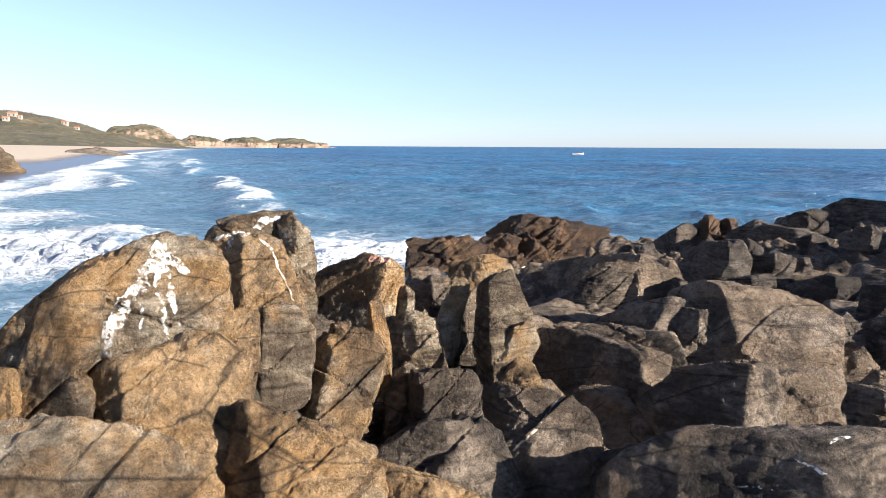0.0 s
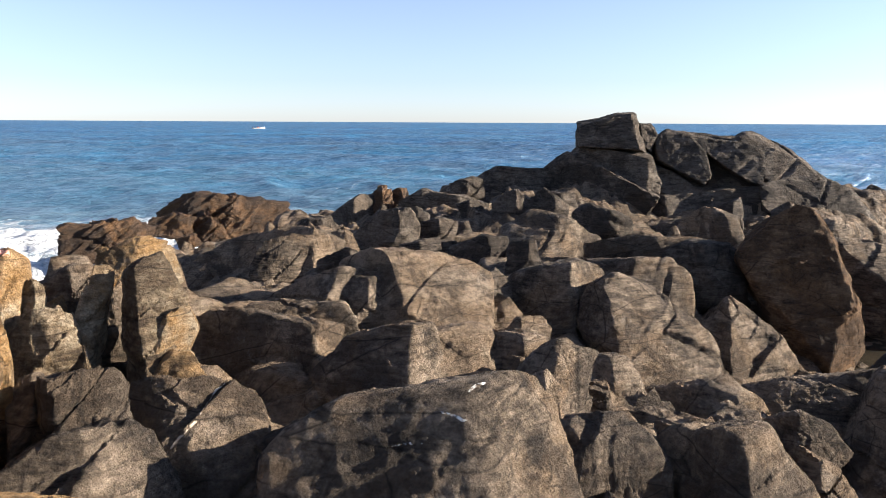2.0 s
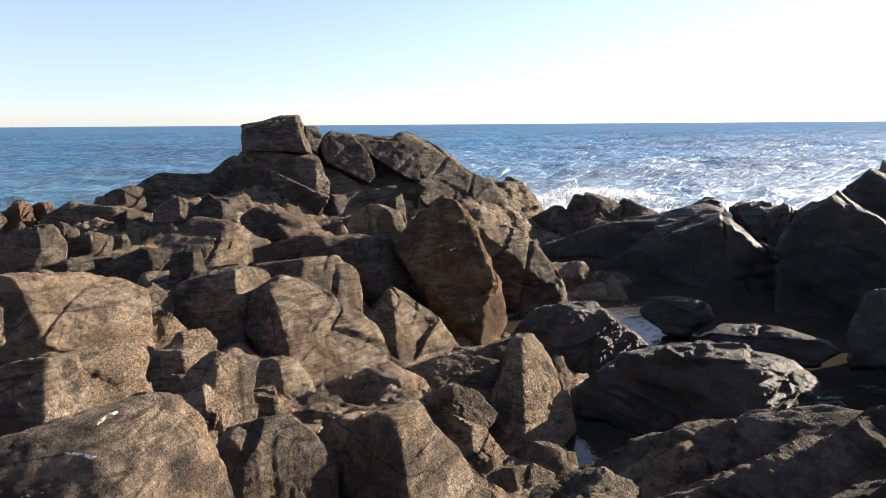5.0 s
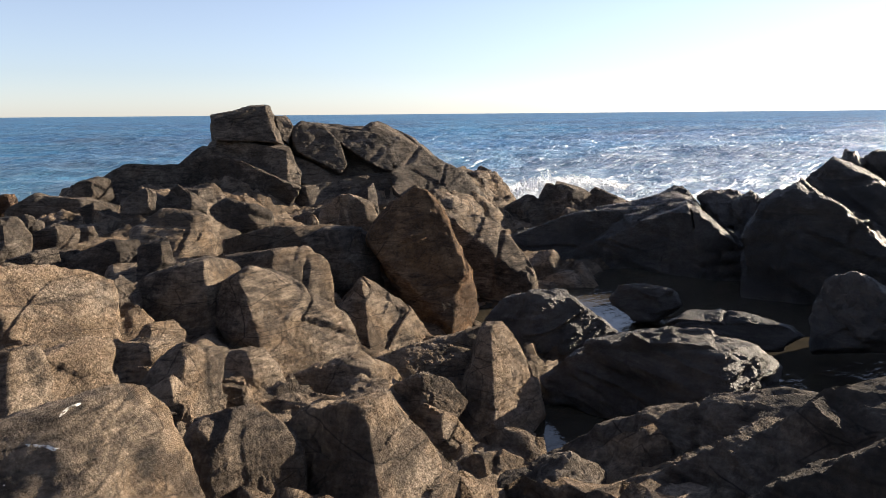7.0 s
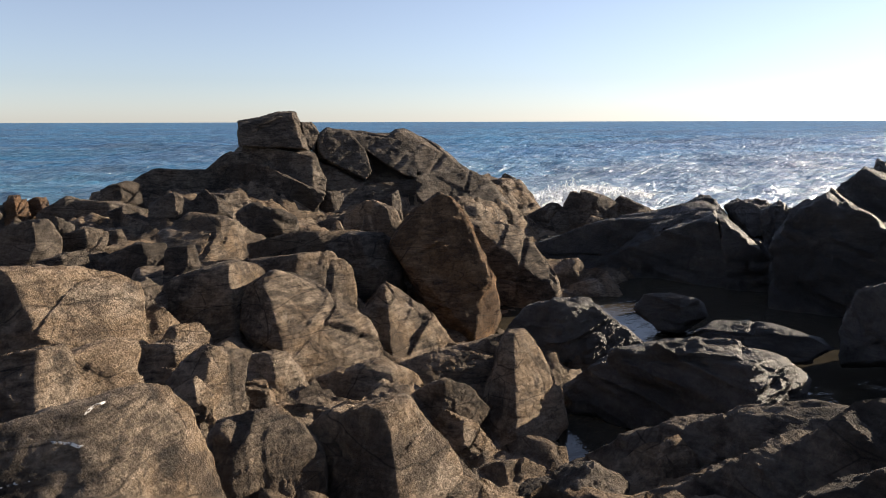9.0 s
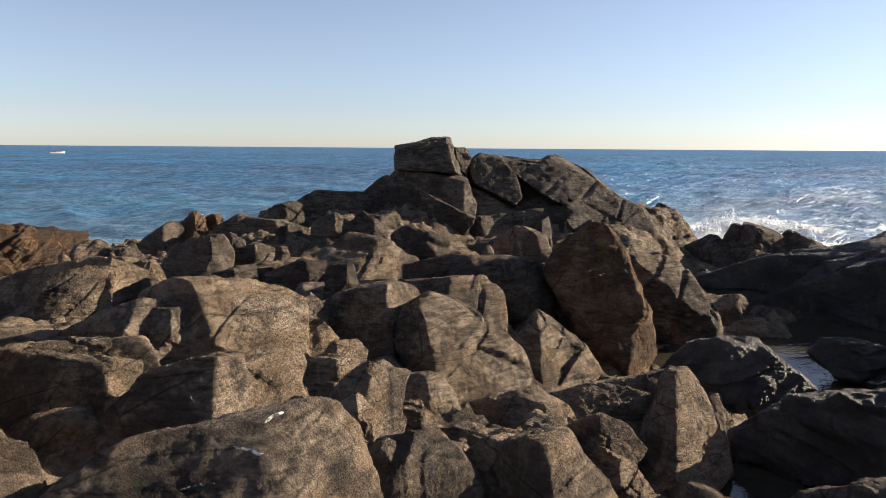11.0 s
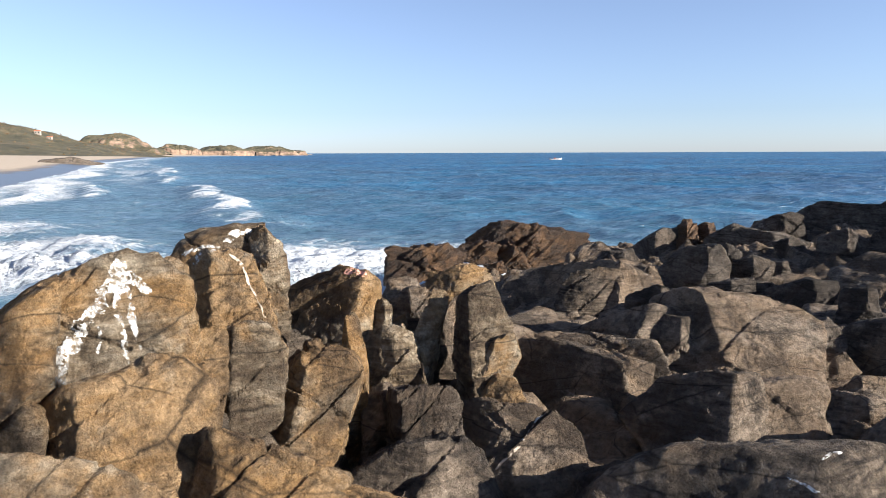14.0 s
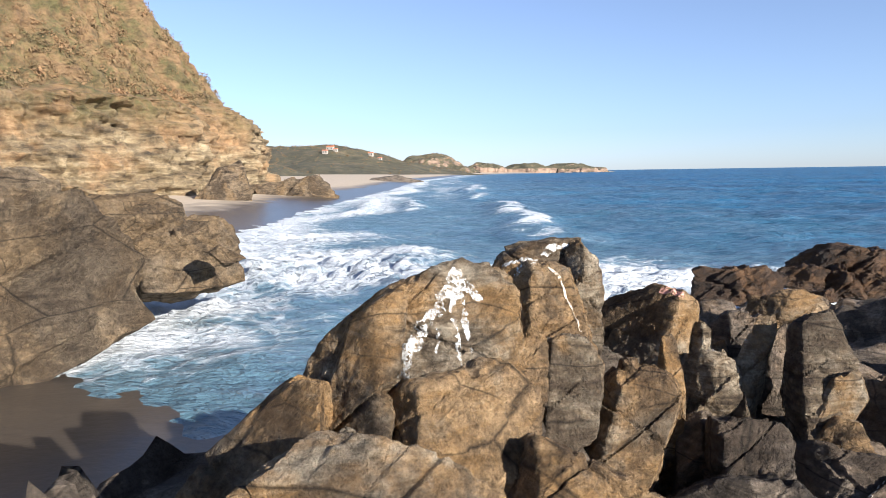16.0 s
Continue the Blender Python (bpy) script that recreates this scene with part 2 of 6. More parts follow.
def hill_material():
    k = Mat("scrub_covered_hill")
    at = k.node("NewGeometry").outputs["Position"]
    slope = k.node("SeparateXYZ", {0: k.node("NewGeometry").outputs["True Normal"]}).outputs[2]
    scrub = k.ramp(k.noise(at, 0.06, 10, 0.72), (0.35, (0.045, 0.045, 0.024)), (0.55, (0.10, 0.085, 0.045)), (0.70, (0.20, 0.15, 0.085)))
    stone = k.ramp(k.noise(k.stretch(at, (0.05, 0.05, 0.2)), 1.0, 9, 0.65), (0.35, (0.11, 0.075, 0.055)), (0.6, (0.29, 0.20, 0.135)))
    steep = k.ramp(k.math("ADD", slope, k.math("MULTIPLY", k.math("SUBTRACT", k.noise(at, 0.03, 6), 0.5), 0.5)), (0.60, 1.0), (0.78, 0.0))
    k.put(k.mix(steep, scrub, stone), k.p.inputs["Base Color"])
    k.p.inputs["Roughness"].default_value = 0.95
    k.put(k.bump(k.noise(at, 0.22, 9, 0.7), 0.9, 3.0), k.p.inputs["Normal"])
    return k.m


def plain(name, color, rough=0.7, metal=0.0, vary=0.25, scale=8.0):
    k = Mat(name)
    at = k.node("TexCoord").outputs["Object"]
    k.put(k.mix(k.noise(at, scale, 6, 0.65), tuple(c * (1 - vary) for c in color), tuple(min(1, c * (1 + vary)) for c in color)), k.p.inputs["Base Color"])
    k.p.inputs["Roughness"].default_value, k.p.inputs["Metallic"].default_value = rough, metal
    return k.m


SEA, POOL, SAND, CLIFF, HILL = sea_material(), pool_material(), sand_material(), cliff_material(), hill_material()



def scrub_material():
    k = Mat("dry_scrub")
    at = k.node("NewGeometry").outputs["Position"]
    rnd = k.node("NewGeometry").outputs["Random Per Island"]
    col = k.ramp(k.noise(at, 0.22, 5, 0.7), (0.40, (0.27, 0.155, 0.070)), (0.54, (0.19, 0.125, 0.055)), (0.70, (0.10, 0.095, 0.038)))
    k.put(k.mix(k.math("MULTIPLY", rnd, 0.35), col, (0.06, 0.045, 0.025)), k.p.inputs["Base Color"])
    k.p.inputs["Roughness"].default_value = 0.9
    return k.m


SCRUB = scrub_material()


def bird_lime():
    k = Mat("bird_lime")
    at = k.node("NewGeometry").outputs["Position"]
    k.put(k.mix(k.noise(at, 30, 6, 0.65), (0.60, 0.58, 0.52), (0.82, 0.80, 0.75)), k.p.inputs["Base Color"])
    k.p.inputs["Roughness"].default_value = 0.9
    k.put(k.ramp(k.noise(at, 26, 8, 0.75), (0.42, 0.0), (0.58, 0.95)), k.p.inputs["Alpha"])
    return k.m


GUANO = bird_lime()
QUARTZ = plain("quartz_vein", (0.50, 0.42, 0.32), 0.7, vary=0.25, scale=40)
CORALLINE = plain("pink_crust", (0.52, 0.27, 0.20), 0.8, vary=0.35, scale=30)

# ---- tools for shapes ----
def hash01(i, j, k, seed):
    """Repeatable numbers from 0 to 1 on the whole lattice."""
    h = (i * 374761393 + j * 668265263 + k * 1440662683 + seed * 974634777) & 0xFFFFFFFF
    h = ((h ^ (h >> 13)) * 1274126177) & 0xFFFFFFFF
    h = ((h ^ (h >> 16)) * 2246822519) & 0xFFFFFFFF
    return ((h ^ (h >> 15)) & 0xFFFFFF) / float(0xFFFFFF)


def value_noise(p, seed):
    """Smooth noise from -1 to 1 at the points p, one cell per unit."""
    c = np.floor(p).astype(np.int64)
    f = p - c
    f = f * f * f * (f * (f * 6 - 15) + 10)
    total = 0
    for a in (0, 1):
        for b in (0, 1):
            for d in (0, 1):
                w = (f[:, 0] if a else 1 - f[:, 0]) * (f[:, 1] if b else 1 - f[:, 1]) * (f[:, 2] if d else 1 - f[:, 2])
                total = total + w * hash01(c[:, 0] + a, c[:, 1] + b, c[:, 2] + d, seed)
    return total * 2 - 1


def fbm(p, seed, octaves=5, gain=0.5):
    total, size = 0, 1.0
    for o in range(octaves):
        total = total + size * value_noise(p * 2.03 ** o + 17.3 * o, seed + o)
        size *= gain
    return total


def smooth(a, b, x):
    t = np.clip((x - a) / (b - a), 0, 1)
    return t * t * (3 - 2 * t)


def mesh_from(name, verts, faces, material, shade=True):
    me = bpy.data.meshes.new(name)
    verts = np.asarray(verts, dtype=np.float32)
    faces = np.asarray(faces, dtype=np.int32)
    n = faces.shape[1]
    me.vertices.add(len(verts))
    me.vertices.foreach_set("co", verts.ravel())
    me.loops.add(faces.size)
    me.loops.foreach_set("vertex_index", faces.ravel())
    me.polygons.add(len(faces))
    me.polygons.foreach_set("loop_start", np.arange(0, faces.size, n, dtype=np.int32))
    me.polygons.foreach_set("use_smooth", np.full(len(faces), shade))
    me.materials.append(material)
    me.update(calc_edges=True)
    me.validate()
    return me


def sheet(u, v):
    """Quads of a grid of u by v points."""
    i = np.arange(u * v).reshape(u, v)
    return np.stack([i[:-1, :-1], i[1:, :-1], i[1:, 1:], i[:-1, 1:]], -1).reshape(-1, 4)


SPHERES = {}


def sphere(level):
    if level not in SPHERES:
        bm = bmesh.new()
        bmesh.ops.create_icosphere(bm, subdivisions=level, radius=1)
        v = np.array([q.co for q in bm.verts])
        f = np.array([[q.index for q in g.verts] for g in bm.faces])
        bm.free()
        SPHERES[level] = (v / np.linalg.norm(v, axis=1)[:, None], f)
    return SPHERES[level]


def turn(rx, ry, rz=0):
    return np.array(Euler([radians(a) for a in (rx, ry, rz)]).to_matrix())


def hull(pts):
    """The convex outline of points, counter-clockwise."""
    order = sorted(map(tuple, pts))
    half = []
    for run in (order, order[::-1]):
        chain = []
        for q in run:
            while len(chain) > 1 and (chain[-1][0] - chain[-2][0]) * (q[1] - chain[-2][1]) - (chain[-1][1] - chain[-2][1]) * (q[0] - chain[-2][0]) <= 0:
                chain.pop()
            chain.append(q)
        half += chain[:-1]
    return np.array(half)


def rock_mesh(name, profile, apex, front, back, seed, material, yaw=0, level=5, soft=95.0, blocks=13, crack=0.06, facet=0.06, rough=0.010, ledge=0.014, ridge=0.0, faces_at=None):
    """A broken block of gneiss. profile: its outline (x, z) where it is widest; apex: where its front stands out most, by front metres;
    back: its depth behind. The block is split into facets by joints, with worn edges and layered relief."""
    rng = np.random.RandomState(seed * 7 + 3)
    pts = np.array(profile)
    pts = hull(pts)
    mid = (pts.min(axis=0) + pts.max(axis=0)) / 2
    planes = []
    for a, b in zip(pts, np.roll(pts, -1, axis=0)):
        e = b - a
        n = np.array([e[1], -e[0]]) / (np.hypot(*e) + 1e-9)
        for way, low, high in ((-1, 0.03, 0.20), (1, 0.15, 0.5)):
            planes.append((np.array([n[0], way * rng.uniform(low, high), n[1]]), n @ a))
    # front faces: the joint sets of the whole shore meet in a ridge, one side turned to the sun, the other away
    wide, tall = np.ptp(pts[:, 0]), np.ptp(pts[:, 1])
    if faces_at is None:
        rx = apex[0] + ridge * wide
        faces_at = [(rx, apex[1], 1.0, rng.uniform(0.7, 1.1), rng.uniform(0.3, 0.6)), (rx, apex[1], 1.0, rng.uniform(-0.75, -0.45), rng.uniform(0.2, 0.5)),
                    (rx, apex[1] + 0.12 * tall, 1.0, rng.uniform(-0.25, 0.1), rng.uniform(0.9, 1.4)), (rx + 0.1 * wide, apex[1] - 0.1 * tall, 1.0, rng.uniform(0.1, 0.5), rng.uniform(-0.5, -0.2))]
        k = 2.2 * front / max(wide, 1e-6)
        faces_at = [(x, z, d, a * k, b * k) for x, z, d, a, b in faces_at]
    for x, z, d, a, b in faces_at:
        n = np.array([a, -1.0, b])
        planes.append((n, n @ np.array([x, -d * front, z])))
    planes.append((np.array([rng.normal(0, 0.15), 1.0, rng.normal(0, 0.15)]), back))
    n = np.array([p[0] for p in planes])
    h = np.array([p[1] for p in planes])
    h = h / np.linalg.norm(n, axis=1)
    n /= np.linalg.norm(n, axis=1)[:, None]
    core = np.array([mid[0], 0.15 * (back - front), mid[1]])
    h = np.maximum(h - n @ core, 0.02 * front)
    d, faces = sphere(level)
    size = np.array([np.ptp(pts[:, 0]), front + back, np.ptp(pts[:, 1])])
    d = d + np.array([0, -0.4, 0])
    d = d / np.linalg.norm(d, axis=1)[:, None]
    d = d * size
    d = d / np.linalg.norm(d, axis=1)[:, None]
    dot = np.maximum(d @ n.T, 1e-3)
    reach = h / dot
    near = reach.min(axis=1)
    scale = float(np.cbrt(size[0] * size[1] * size[2]))
    k = soft / (0.5 * scale)
    r = near - np.log(np.exp(-k * np.minimum(reach - near[:, None], 40 / k)).sum(axis=1)) / k
    p = d * r[:, None]
    worn = min(1.0, 0.75 * scale ** -0.4)
    facet, crack, ledge = facet * worn, crack * worn, ledge * worn
    # joints and facets
    flat = turn(18 + rng.uniform(-4, 4), -38 + rng.uniform(-5, 5), rng.uniform(-6, 6)).T @ turn(0, 0, yaw)
    q = ((p + core) @ flat.T) / scale * np.array([0.8, 0.8, 1.5])
    warp = np.stack([fbm(q * 2.1 + 5 * a, seed + 31 * a, 3) for a in range(3)], -1) * 0.08
    # three sets of straight joints part the block into leaning slabs
    shift = np.zeros(len(q))
    for turn_no, (dense, much) in enumerate(((min(blocks, 40) / 13.0, 1.0), (blocks / 4.0, 0.5)) if blocks > 50 else ((blocks / 13.0, 1.0),)):
        dense = dense ** 0.34
        gap, cell, rel, deep = np.full(len(q), 9.0), [], [], np.zeros(len(q))
        for k, (way, freq) in enumerate(((np.array([0.08, 0.12, 1.0]), 1.75), (np.array([1.0, 0.30, 0.12]), 1.35), (np.array([-0.30, 1.0, 0.10]), 1.2))):
            freq = freq * dense * rng.uniform(0.8, 1.25)
            run = (q @ way) * freq + 0.08 * fbm(q * 1.4 * dense, seed + 53 + k, 2) + rng.uniform()
            for m, c in enumerate(cell):
                run = run + 0.6 * hash01(c, c * 0 + m, c * 0 + k, seed + 5)
            run = run + 0.20 * np.sin(2.3 * run + 6.28 * rng.uniform())
            side = np.round(run).astype(np.int64)
            g = np.abs(run - side) / freq
            keen = hash01(side, side * 0 + k, side * 0, seed + turn_no) ** 1.5
            deep = np.where(g < gap, keen, deep)
            gap = np.minimum(gap, g)
            cell.append(np.floor(run).astype(np.int64))
            rel.append(run - np.floor(run) - 0.5)
        part_of = lambda n: hash01(cell[0], cell[1], cell[2], seed * 11 + n + 50 * turn_no)
        shift += much * facet * (1.1 * (part_of(1) - 0.5) + sum(r * (part_of(2 + k) - 0.5) * 1.0 for k, r in enumerate(rel))) * smooth(0.0, 0.02, gap)
        shift -= much * crack * (1 - smooth(0.004, 0.028, gap)) * (0.15 + 0.95 * deep)
    # smaller chips
    chips = rng.uniform(-0.8, 0.8, (70, 3)) * np.array([1, 1, 1.5])
    dist = np.linalg.norm((q + 0.6 * warp)[:, None, :] - chips[None], axis=2)
    own = np.argmin(dist, axis=1)
    shift += 0.18 * facet * ((q - chips[own]) * rng.normal(0, 1.0, (70, 3))[own]).sum(axis=1) + 0.03 * facet * rng.uniform(-1, 1, 70)[own]
    # ledges along the layers and along one set of joints
    for freq, amp, way in ((2.6, 1.0, np.array([0.1, 0.15, 1.0])), (1.7, 0.8, np.array([1.0, 0.35, 0.1]))):
        run = (q @ way) * freq * (0.7 + 0.6 * rng.uniform()) + 0.14 * fbm(q * 1.3, seed + 41, 3) + rng.uniform()
        saw = run - np.floor(run)
        shift += ledge * amp * (saw - 0.5) * smooth(0.0, 0.10, saw) * smooth(-0.2, 0.25, fbm(q * 0.9 + 9, seed + 47, 2))
    # layers and worn relief
    shift += rough * (1 - 2 * np.abs(fbm(q * np.array([1.3, 1.3, 5.6]), seed + 5, 4))) + 0.02
    shift += 0.6 * rough * fbm(p / scale * 5.5, seed + 11, 4, 0.55)
    shift += (0.010 * fbm(p * 4.5, seed + 13, 4, 0.6) + 0.009 * np.abs(fbm(p * 15.0, seed + 17, 3, 0.6)) - 0.007) / scale
    p = p + d * (shift * scale)[:, None] + core
    me = mesh_from(name, p, faces, material)
    me.set_sharp_from_angle(angle=radians(30))
    return me


ROCKS = []          # x, y, z, reach and height of every rock, for the bedrock between them


def rock(name, label, material, group, at, tilt, rz, profile, apex, front, back, seed, category="rock", bed=True, root=0.0, faces=None, **shape):
    dist = math.hypot(at[0], at[1])
    pr = np.array(profile)
    wide, tall = np.ptp(pr[:, 0]), np.ptp(pr[:, 1])
    if faces:
        # broken faces: where each stands out, in shares of the outline, and how it turns to the side and up
        shape["faces_at"] = [(pr[:, 0].min() + u * wide, pr[:, 1].min() + v * tall, 1.0, a, b) for u, v, a, b in faces]
    if root:
        # the block goes on down into the bedrock
        low = pr[:, 1] < pr[:, 1].min() + 0.4 * tall
        foot = pr[low] * np.array([1.12, 1.0]) - np.array([0, root * tall])
        profile = list(profile) + [tuple(q) for q in foot]
    level = shape.pop("level", 6 if max(wide, tall) / dist > 0.15 else 5 if max(wide, tall) / dist > 0.035 else 4)
    me = rock_mesh(name, profile, apex, front, back, seed, material, rz, level, **shape)
    ob = new(name, me)
    ob.matrix_world = pose(*at, tilt, 0, rz)
    away = Vector((-math.sin(radians(rz)), math.cos(radians(rz))))
    for k in (0.15, 0.7) if bed else ():
        ROCKS.append((at[0] + away[0] * back * k, at[1] + away[1] * back * k, at[2] + (pr[:, 1].mean() - 0.05 * tall) + back * k * math.sin(radians(tilt)) * 0.5, 0.38 * wide + 0.1))
    return tagged(ob, label, category, group)


def ochre(*a, label="ochre-brown weathered gneiss block in the shore outcrop", **k):
    return rock("gneiss_block", label, ROCK_OCHRE, "ochre blocks", *a, **{"root": 0.25, "soft": 32.0, **k})


def grey(*a, label="grey-brown jointed gneiss block in the rocky shore", **k):
    return rock("gneiss_block", label, ROCK_GREY, "grey blocks", *a, **{"root": 0.4, "soft": 55.0, **k})


def brown(*a, label="dark brown weathered gneiss block on the rocky shore", **k):
    return rock("gneiss_block", label, ROCK_DARK, "brown blocks", *a, **{"root": 0.4, "soft": 60.0, **k})


def dark(*a, label="dark grey fractured gneiss crag above the sea", **k):
    return rock("crag", label, ROCK_DARK, "dark crags", *a, **{"crack": 0.06, "facet": 0.075, "blocks": 26, "root": 0.3, **k})


def wet(*a, label="wet black gneiss ridge beside the tide pools", **k):
    return rock("wet_ridge", label, ROCK_WET, "wet ridges", *a, blocks=60, crack=0.08, facet=0.09, rough=0.016, ledge=0.05, **k)


def pool(*a, label="smooth dark boulder standing in the tide pool", **k):
    return rock("pool_boulder", label, ROCK_WET, "pool boulders", *a, soft=60.0, facet=0.09, blocks=24, crack=0.03, ledge=0.025, rough=0.026, **k)


def slab(*a, label="dark layered gneiss slab sloping to the pool", **k):
    return rock("layered_slab", label, ROCK_DARK, "layered slabs", *a, root=0.5, rough=0.025, ledge=0.07, soft=55.0, **k)


def reef(*a, label="mussel-crusted brown reef rock awash at the sea edge", **k):
    return rock("reef_rock", label, ROCK_REEF, "reef rocks", *a, rough=0.05, bed=False, **k)


def boulder(*a, label="large rust-brown leaning boulder with a sharp top", **k):
    return rock("leaning_boulder", label, ROCK_RUST, "", *a, category="boulder", facet=0.05, blocks=12, ledge=0.02, rough=0.02, soft=120.0, **k)


def outcrop(*a, label="brown rock outcrop between the cove and the beach", **k):
    return rock("outcrop", label, ROCK_OUTCROP, "beach outcrops", *a, **{"blocks": 40, "rough": 0.03, "ledge": 0.05, "facet": 0.08, "crack": 0.04, "root": 0.8, **k})


from mathutils.bvhtree import BVHTree


def patch(ob, name, path, width, material, label, seed=1, ragged=0.75, lift=0.002):
    """A thin stain on a rock's front: a ragged strip along the path (x, z) that lies on the rock's surface."""
    me = ob.data
    tree = BVHTree.FromPolygons([v.co for v in me.vertices], [p.vertices for p in me.polygons])
    pts = np.array(path)
    run = np.concatenate([[0], np.cumsum(np.hypot(*np.diff(pts, axis=0).T))])
    n, across = max(8, int(run[-1] / 0.006)), 12
    s = np.linspace(0, run[-1], n)
    line = np.stack([np.interp(s, run, pts[:, 0]), np.interp(s, run, pts[:, 1])], -1)
    side = np.gradient(line, axis=0)
    side = np.stack([-side[:, 1], side[:, 0]], -1) / (np.hypot(side[:, 0], side[:, 1])[:, None] + 1e-9)
    p3 = np.stack([s * 22, 0 * s, 0 * s + seed], -1)
    ends = np.clip(np.minimum(s, run[-1] - s) / (0.12 * run[-1] + 1e-6), 0.12, 1) ** 0.6
    left = width * 0.5 * ends * (1 + ragged * fbm(p3, seed, 4, 0.7))
    right = width * 0.5 * ends * (1 + ragged * fbm(p3 + 50, seed + 9, 4, 0.7))
    verts, ok = [], []
    for i in range(n):
        for j in range(across):
            f = j / (across - 1)
            q = line[i] + side[i] * (-left[i] * (1 - f) + right[i] * f)
            hit, normal, _, _ = tree.ray_cast(Vector((q[0], -6, q[1])), Vector((0, 1, 0)))
            ok.append(hit is not None)
            verts.append(hit + normal * lift if hit else Vector((q[0], 0, q[1])))
    faces = [f for f in sheet(n, across) if all(ok[k] for k in f) and max((verts[f[0]] - verts[f[2]]).length, (verts[f[1]] - verts[f[3]]).length) < 0.12 + width]
    mids = np.array([np.mean([verts[k] for k in f], axis=0) for f in faces]).reshape(-1, 3)
    keep = fbm(mids * 34.0, seed + 3, 4, 0.7) > -0.35 if len(mids) else []
    faces = [f for f, k in zip(faces, keep) if k]
    if faces:
        part = new(name, mesh_from(name, verts, faces, material))
        part.parent = ob
        tagged(part, label)

# ---- rocks of the shore ----
streaked = ochre((-1.06, 2.97, 2.66), -12, 22, [(-0.2, 0.14), (-0.07, 0.22), (0.04, 0.25), (0.16, 0.23), (0.29, 0.11), (0.27, -0.2), (0.22, -0.3), (-0.02, -0.34), (-0.21, -0.38), (-0.28, -0.34), (-0.25, -0.19)], (0.03, -0.04), 0.22, 0.34, 1, faces=[(0.5, 0.55, 0.1, 0.5), (0.2, 0.55, -1.3, 0.3), (0.85, 0.5, 1.0, 0.2)], facet=0.032, crack=0.035)
ochre((-1.38, 2.7, 2.53), -15, 30, [(-0.28, -0.23), (-0.09, 0.09), (0.09, 0.22), (0.24, 0.3), (0.24, 0.09), (0.15, -0.25), (0.05, -0.43), (-0.19, -0.44)], (0.06, 0.01), 0.26, 1.5, 2, faces=[(0.75, 0.6, -1.3, 0.35), (0.85, 0.55, 0.5, 0.3)])
ochre((-1.64, 2.34, 2.26), -21, 39, [(-0.39, -0.22), (-0.15, -0.02), (-0, 0.07), (0.22, 0.25), (0.37, 0.21), (0.36, 0.04), (0.2, -0), (0.05, -0.32), (-0.29, -0.37)], (0.19, 0.06), 0.25, 0.5, 3, faces=[(0.7, 0.6, -1.25, 0.45), (0.6, 0.4, -1.1, 0.2)], root=0.0)
lobe = ochre((-0.86, 3.92, 2.55), -11, 14, [(-0.22, 0.18), (-0.14, 0.25), (0.03, 0.24), (0.1, 0.21), (0.18, -0.03), (0.2, -0.34), (0.16, -0.4), (-0.05, -0.32), (-0.21, -0.26)], (0.01, 0.03), 0.21, 0.41, 4, faces=[(0.55, 0.55, 0.25, 0.3), (0.22, 0.5, -1.3, 0.3), (0.85, 0.5, 1.2, 0.2)])
ochre((-0.78, 4.35, 2.66), -8, 11, [(-0.11, 0.17), (-0.04, 0.22), (0.04, 0.14), (0.11, 0.06), (0.1, -0.27), (0.02, -0.38), (-0.04, -0.28), (-0.09, 0.04)], (0.01, 0.05), 0.14, 0.29, 5)
crown = ochre((-1.07, 4.49, 2.75), -7, 15, [(-0.34, -0.13), (-0.18, 0.05), (0.08, 0.09), (0.17, 0.12), (0.24, 0.11), (0.32, -0), (0.17, -0.19), (-0.08, -0.17), (-0.29, -0.19)], (0.09, 0.03), 0.16, 0.35, 6, faces=[(0.6, 0.6, 0.1, 0.5), (0.3, 0.6, -0.8, 0.8)])
ochre((-0.98, 3.42, 2.65), -10, 18, [(-0.09, 0.17), (-0.01, 0.19), (0.07, 0.12), (0.08, -0.02), (0.07, -0.26), (-0.01, -0.3), (-0.08, -0.2)], (-0.01, 0.04), 0.1, 0.22, 7)
ochre((-0.9, 2.71, 2.36), -19, 21, [(-0.27, 0.09), (-0.2, 0.15), (-0.03, 0.2), (0.15, 0.24), (0.21, 0.17), (0.29, 0.11), (0.25, -0.24), (0.21, -0.39), (0.08, -0.35), (-0.12, -0.25), (-0.27, -0.22), (-0.29, 0.01)], (0.08, 0.05), 0.22, 0.39, 8, faces=[(0.6, 0.5, 0.3, 0.25), (0.5, 0.8, 0.0, 1.5), (0.2, 0.5, -1.2, 0.2)], facet=0.032, crack=0.035)
ochre((-0.79, 3.16, 2.43), -16, 16, [(-0.11, 0.09), (-0.06, 0.14), (0.1, 0.14), (0.1, 0.02), (0.05, -0.25), (-0.03, -0.23)], (0.02, 0.03), 0.11, 0.22, 9, faces=[(0.5, 0.6, 0.3, 0.3), (0.2, 0.6, -1.2, 0.2)])
ochre((-0.67, 3.45, 2.35), -16, 12, [(-0.13, 0.14), (0, 0.18), (0.09, 0.15), (0.15, 0.06), (0.12, -0.15), (0.02, -0.22), (-0.08, -0.28), (-0.16, -0.26)], (0.01, 0.07), 0.15, 0.3, 10, faces=[(0.6, 0.6, 0.35, 0.1), (0.2, 0.6, -1.2, 0.2)])
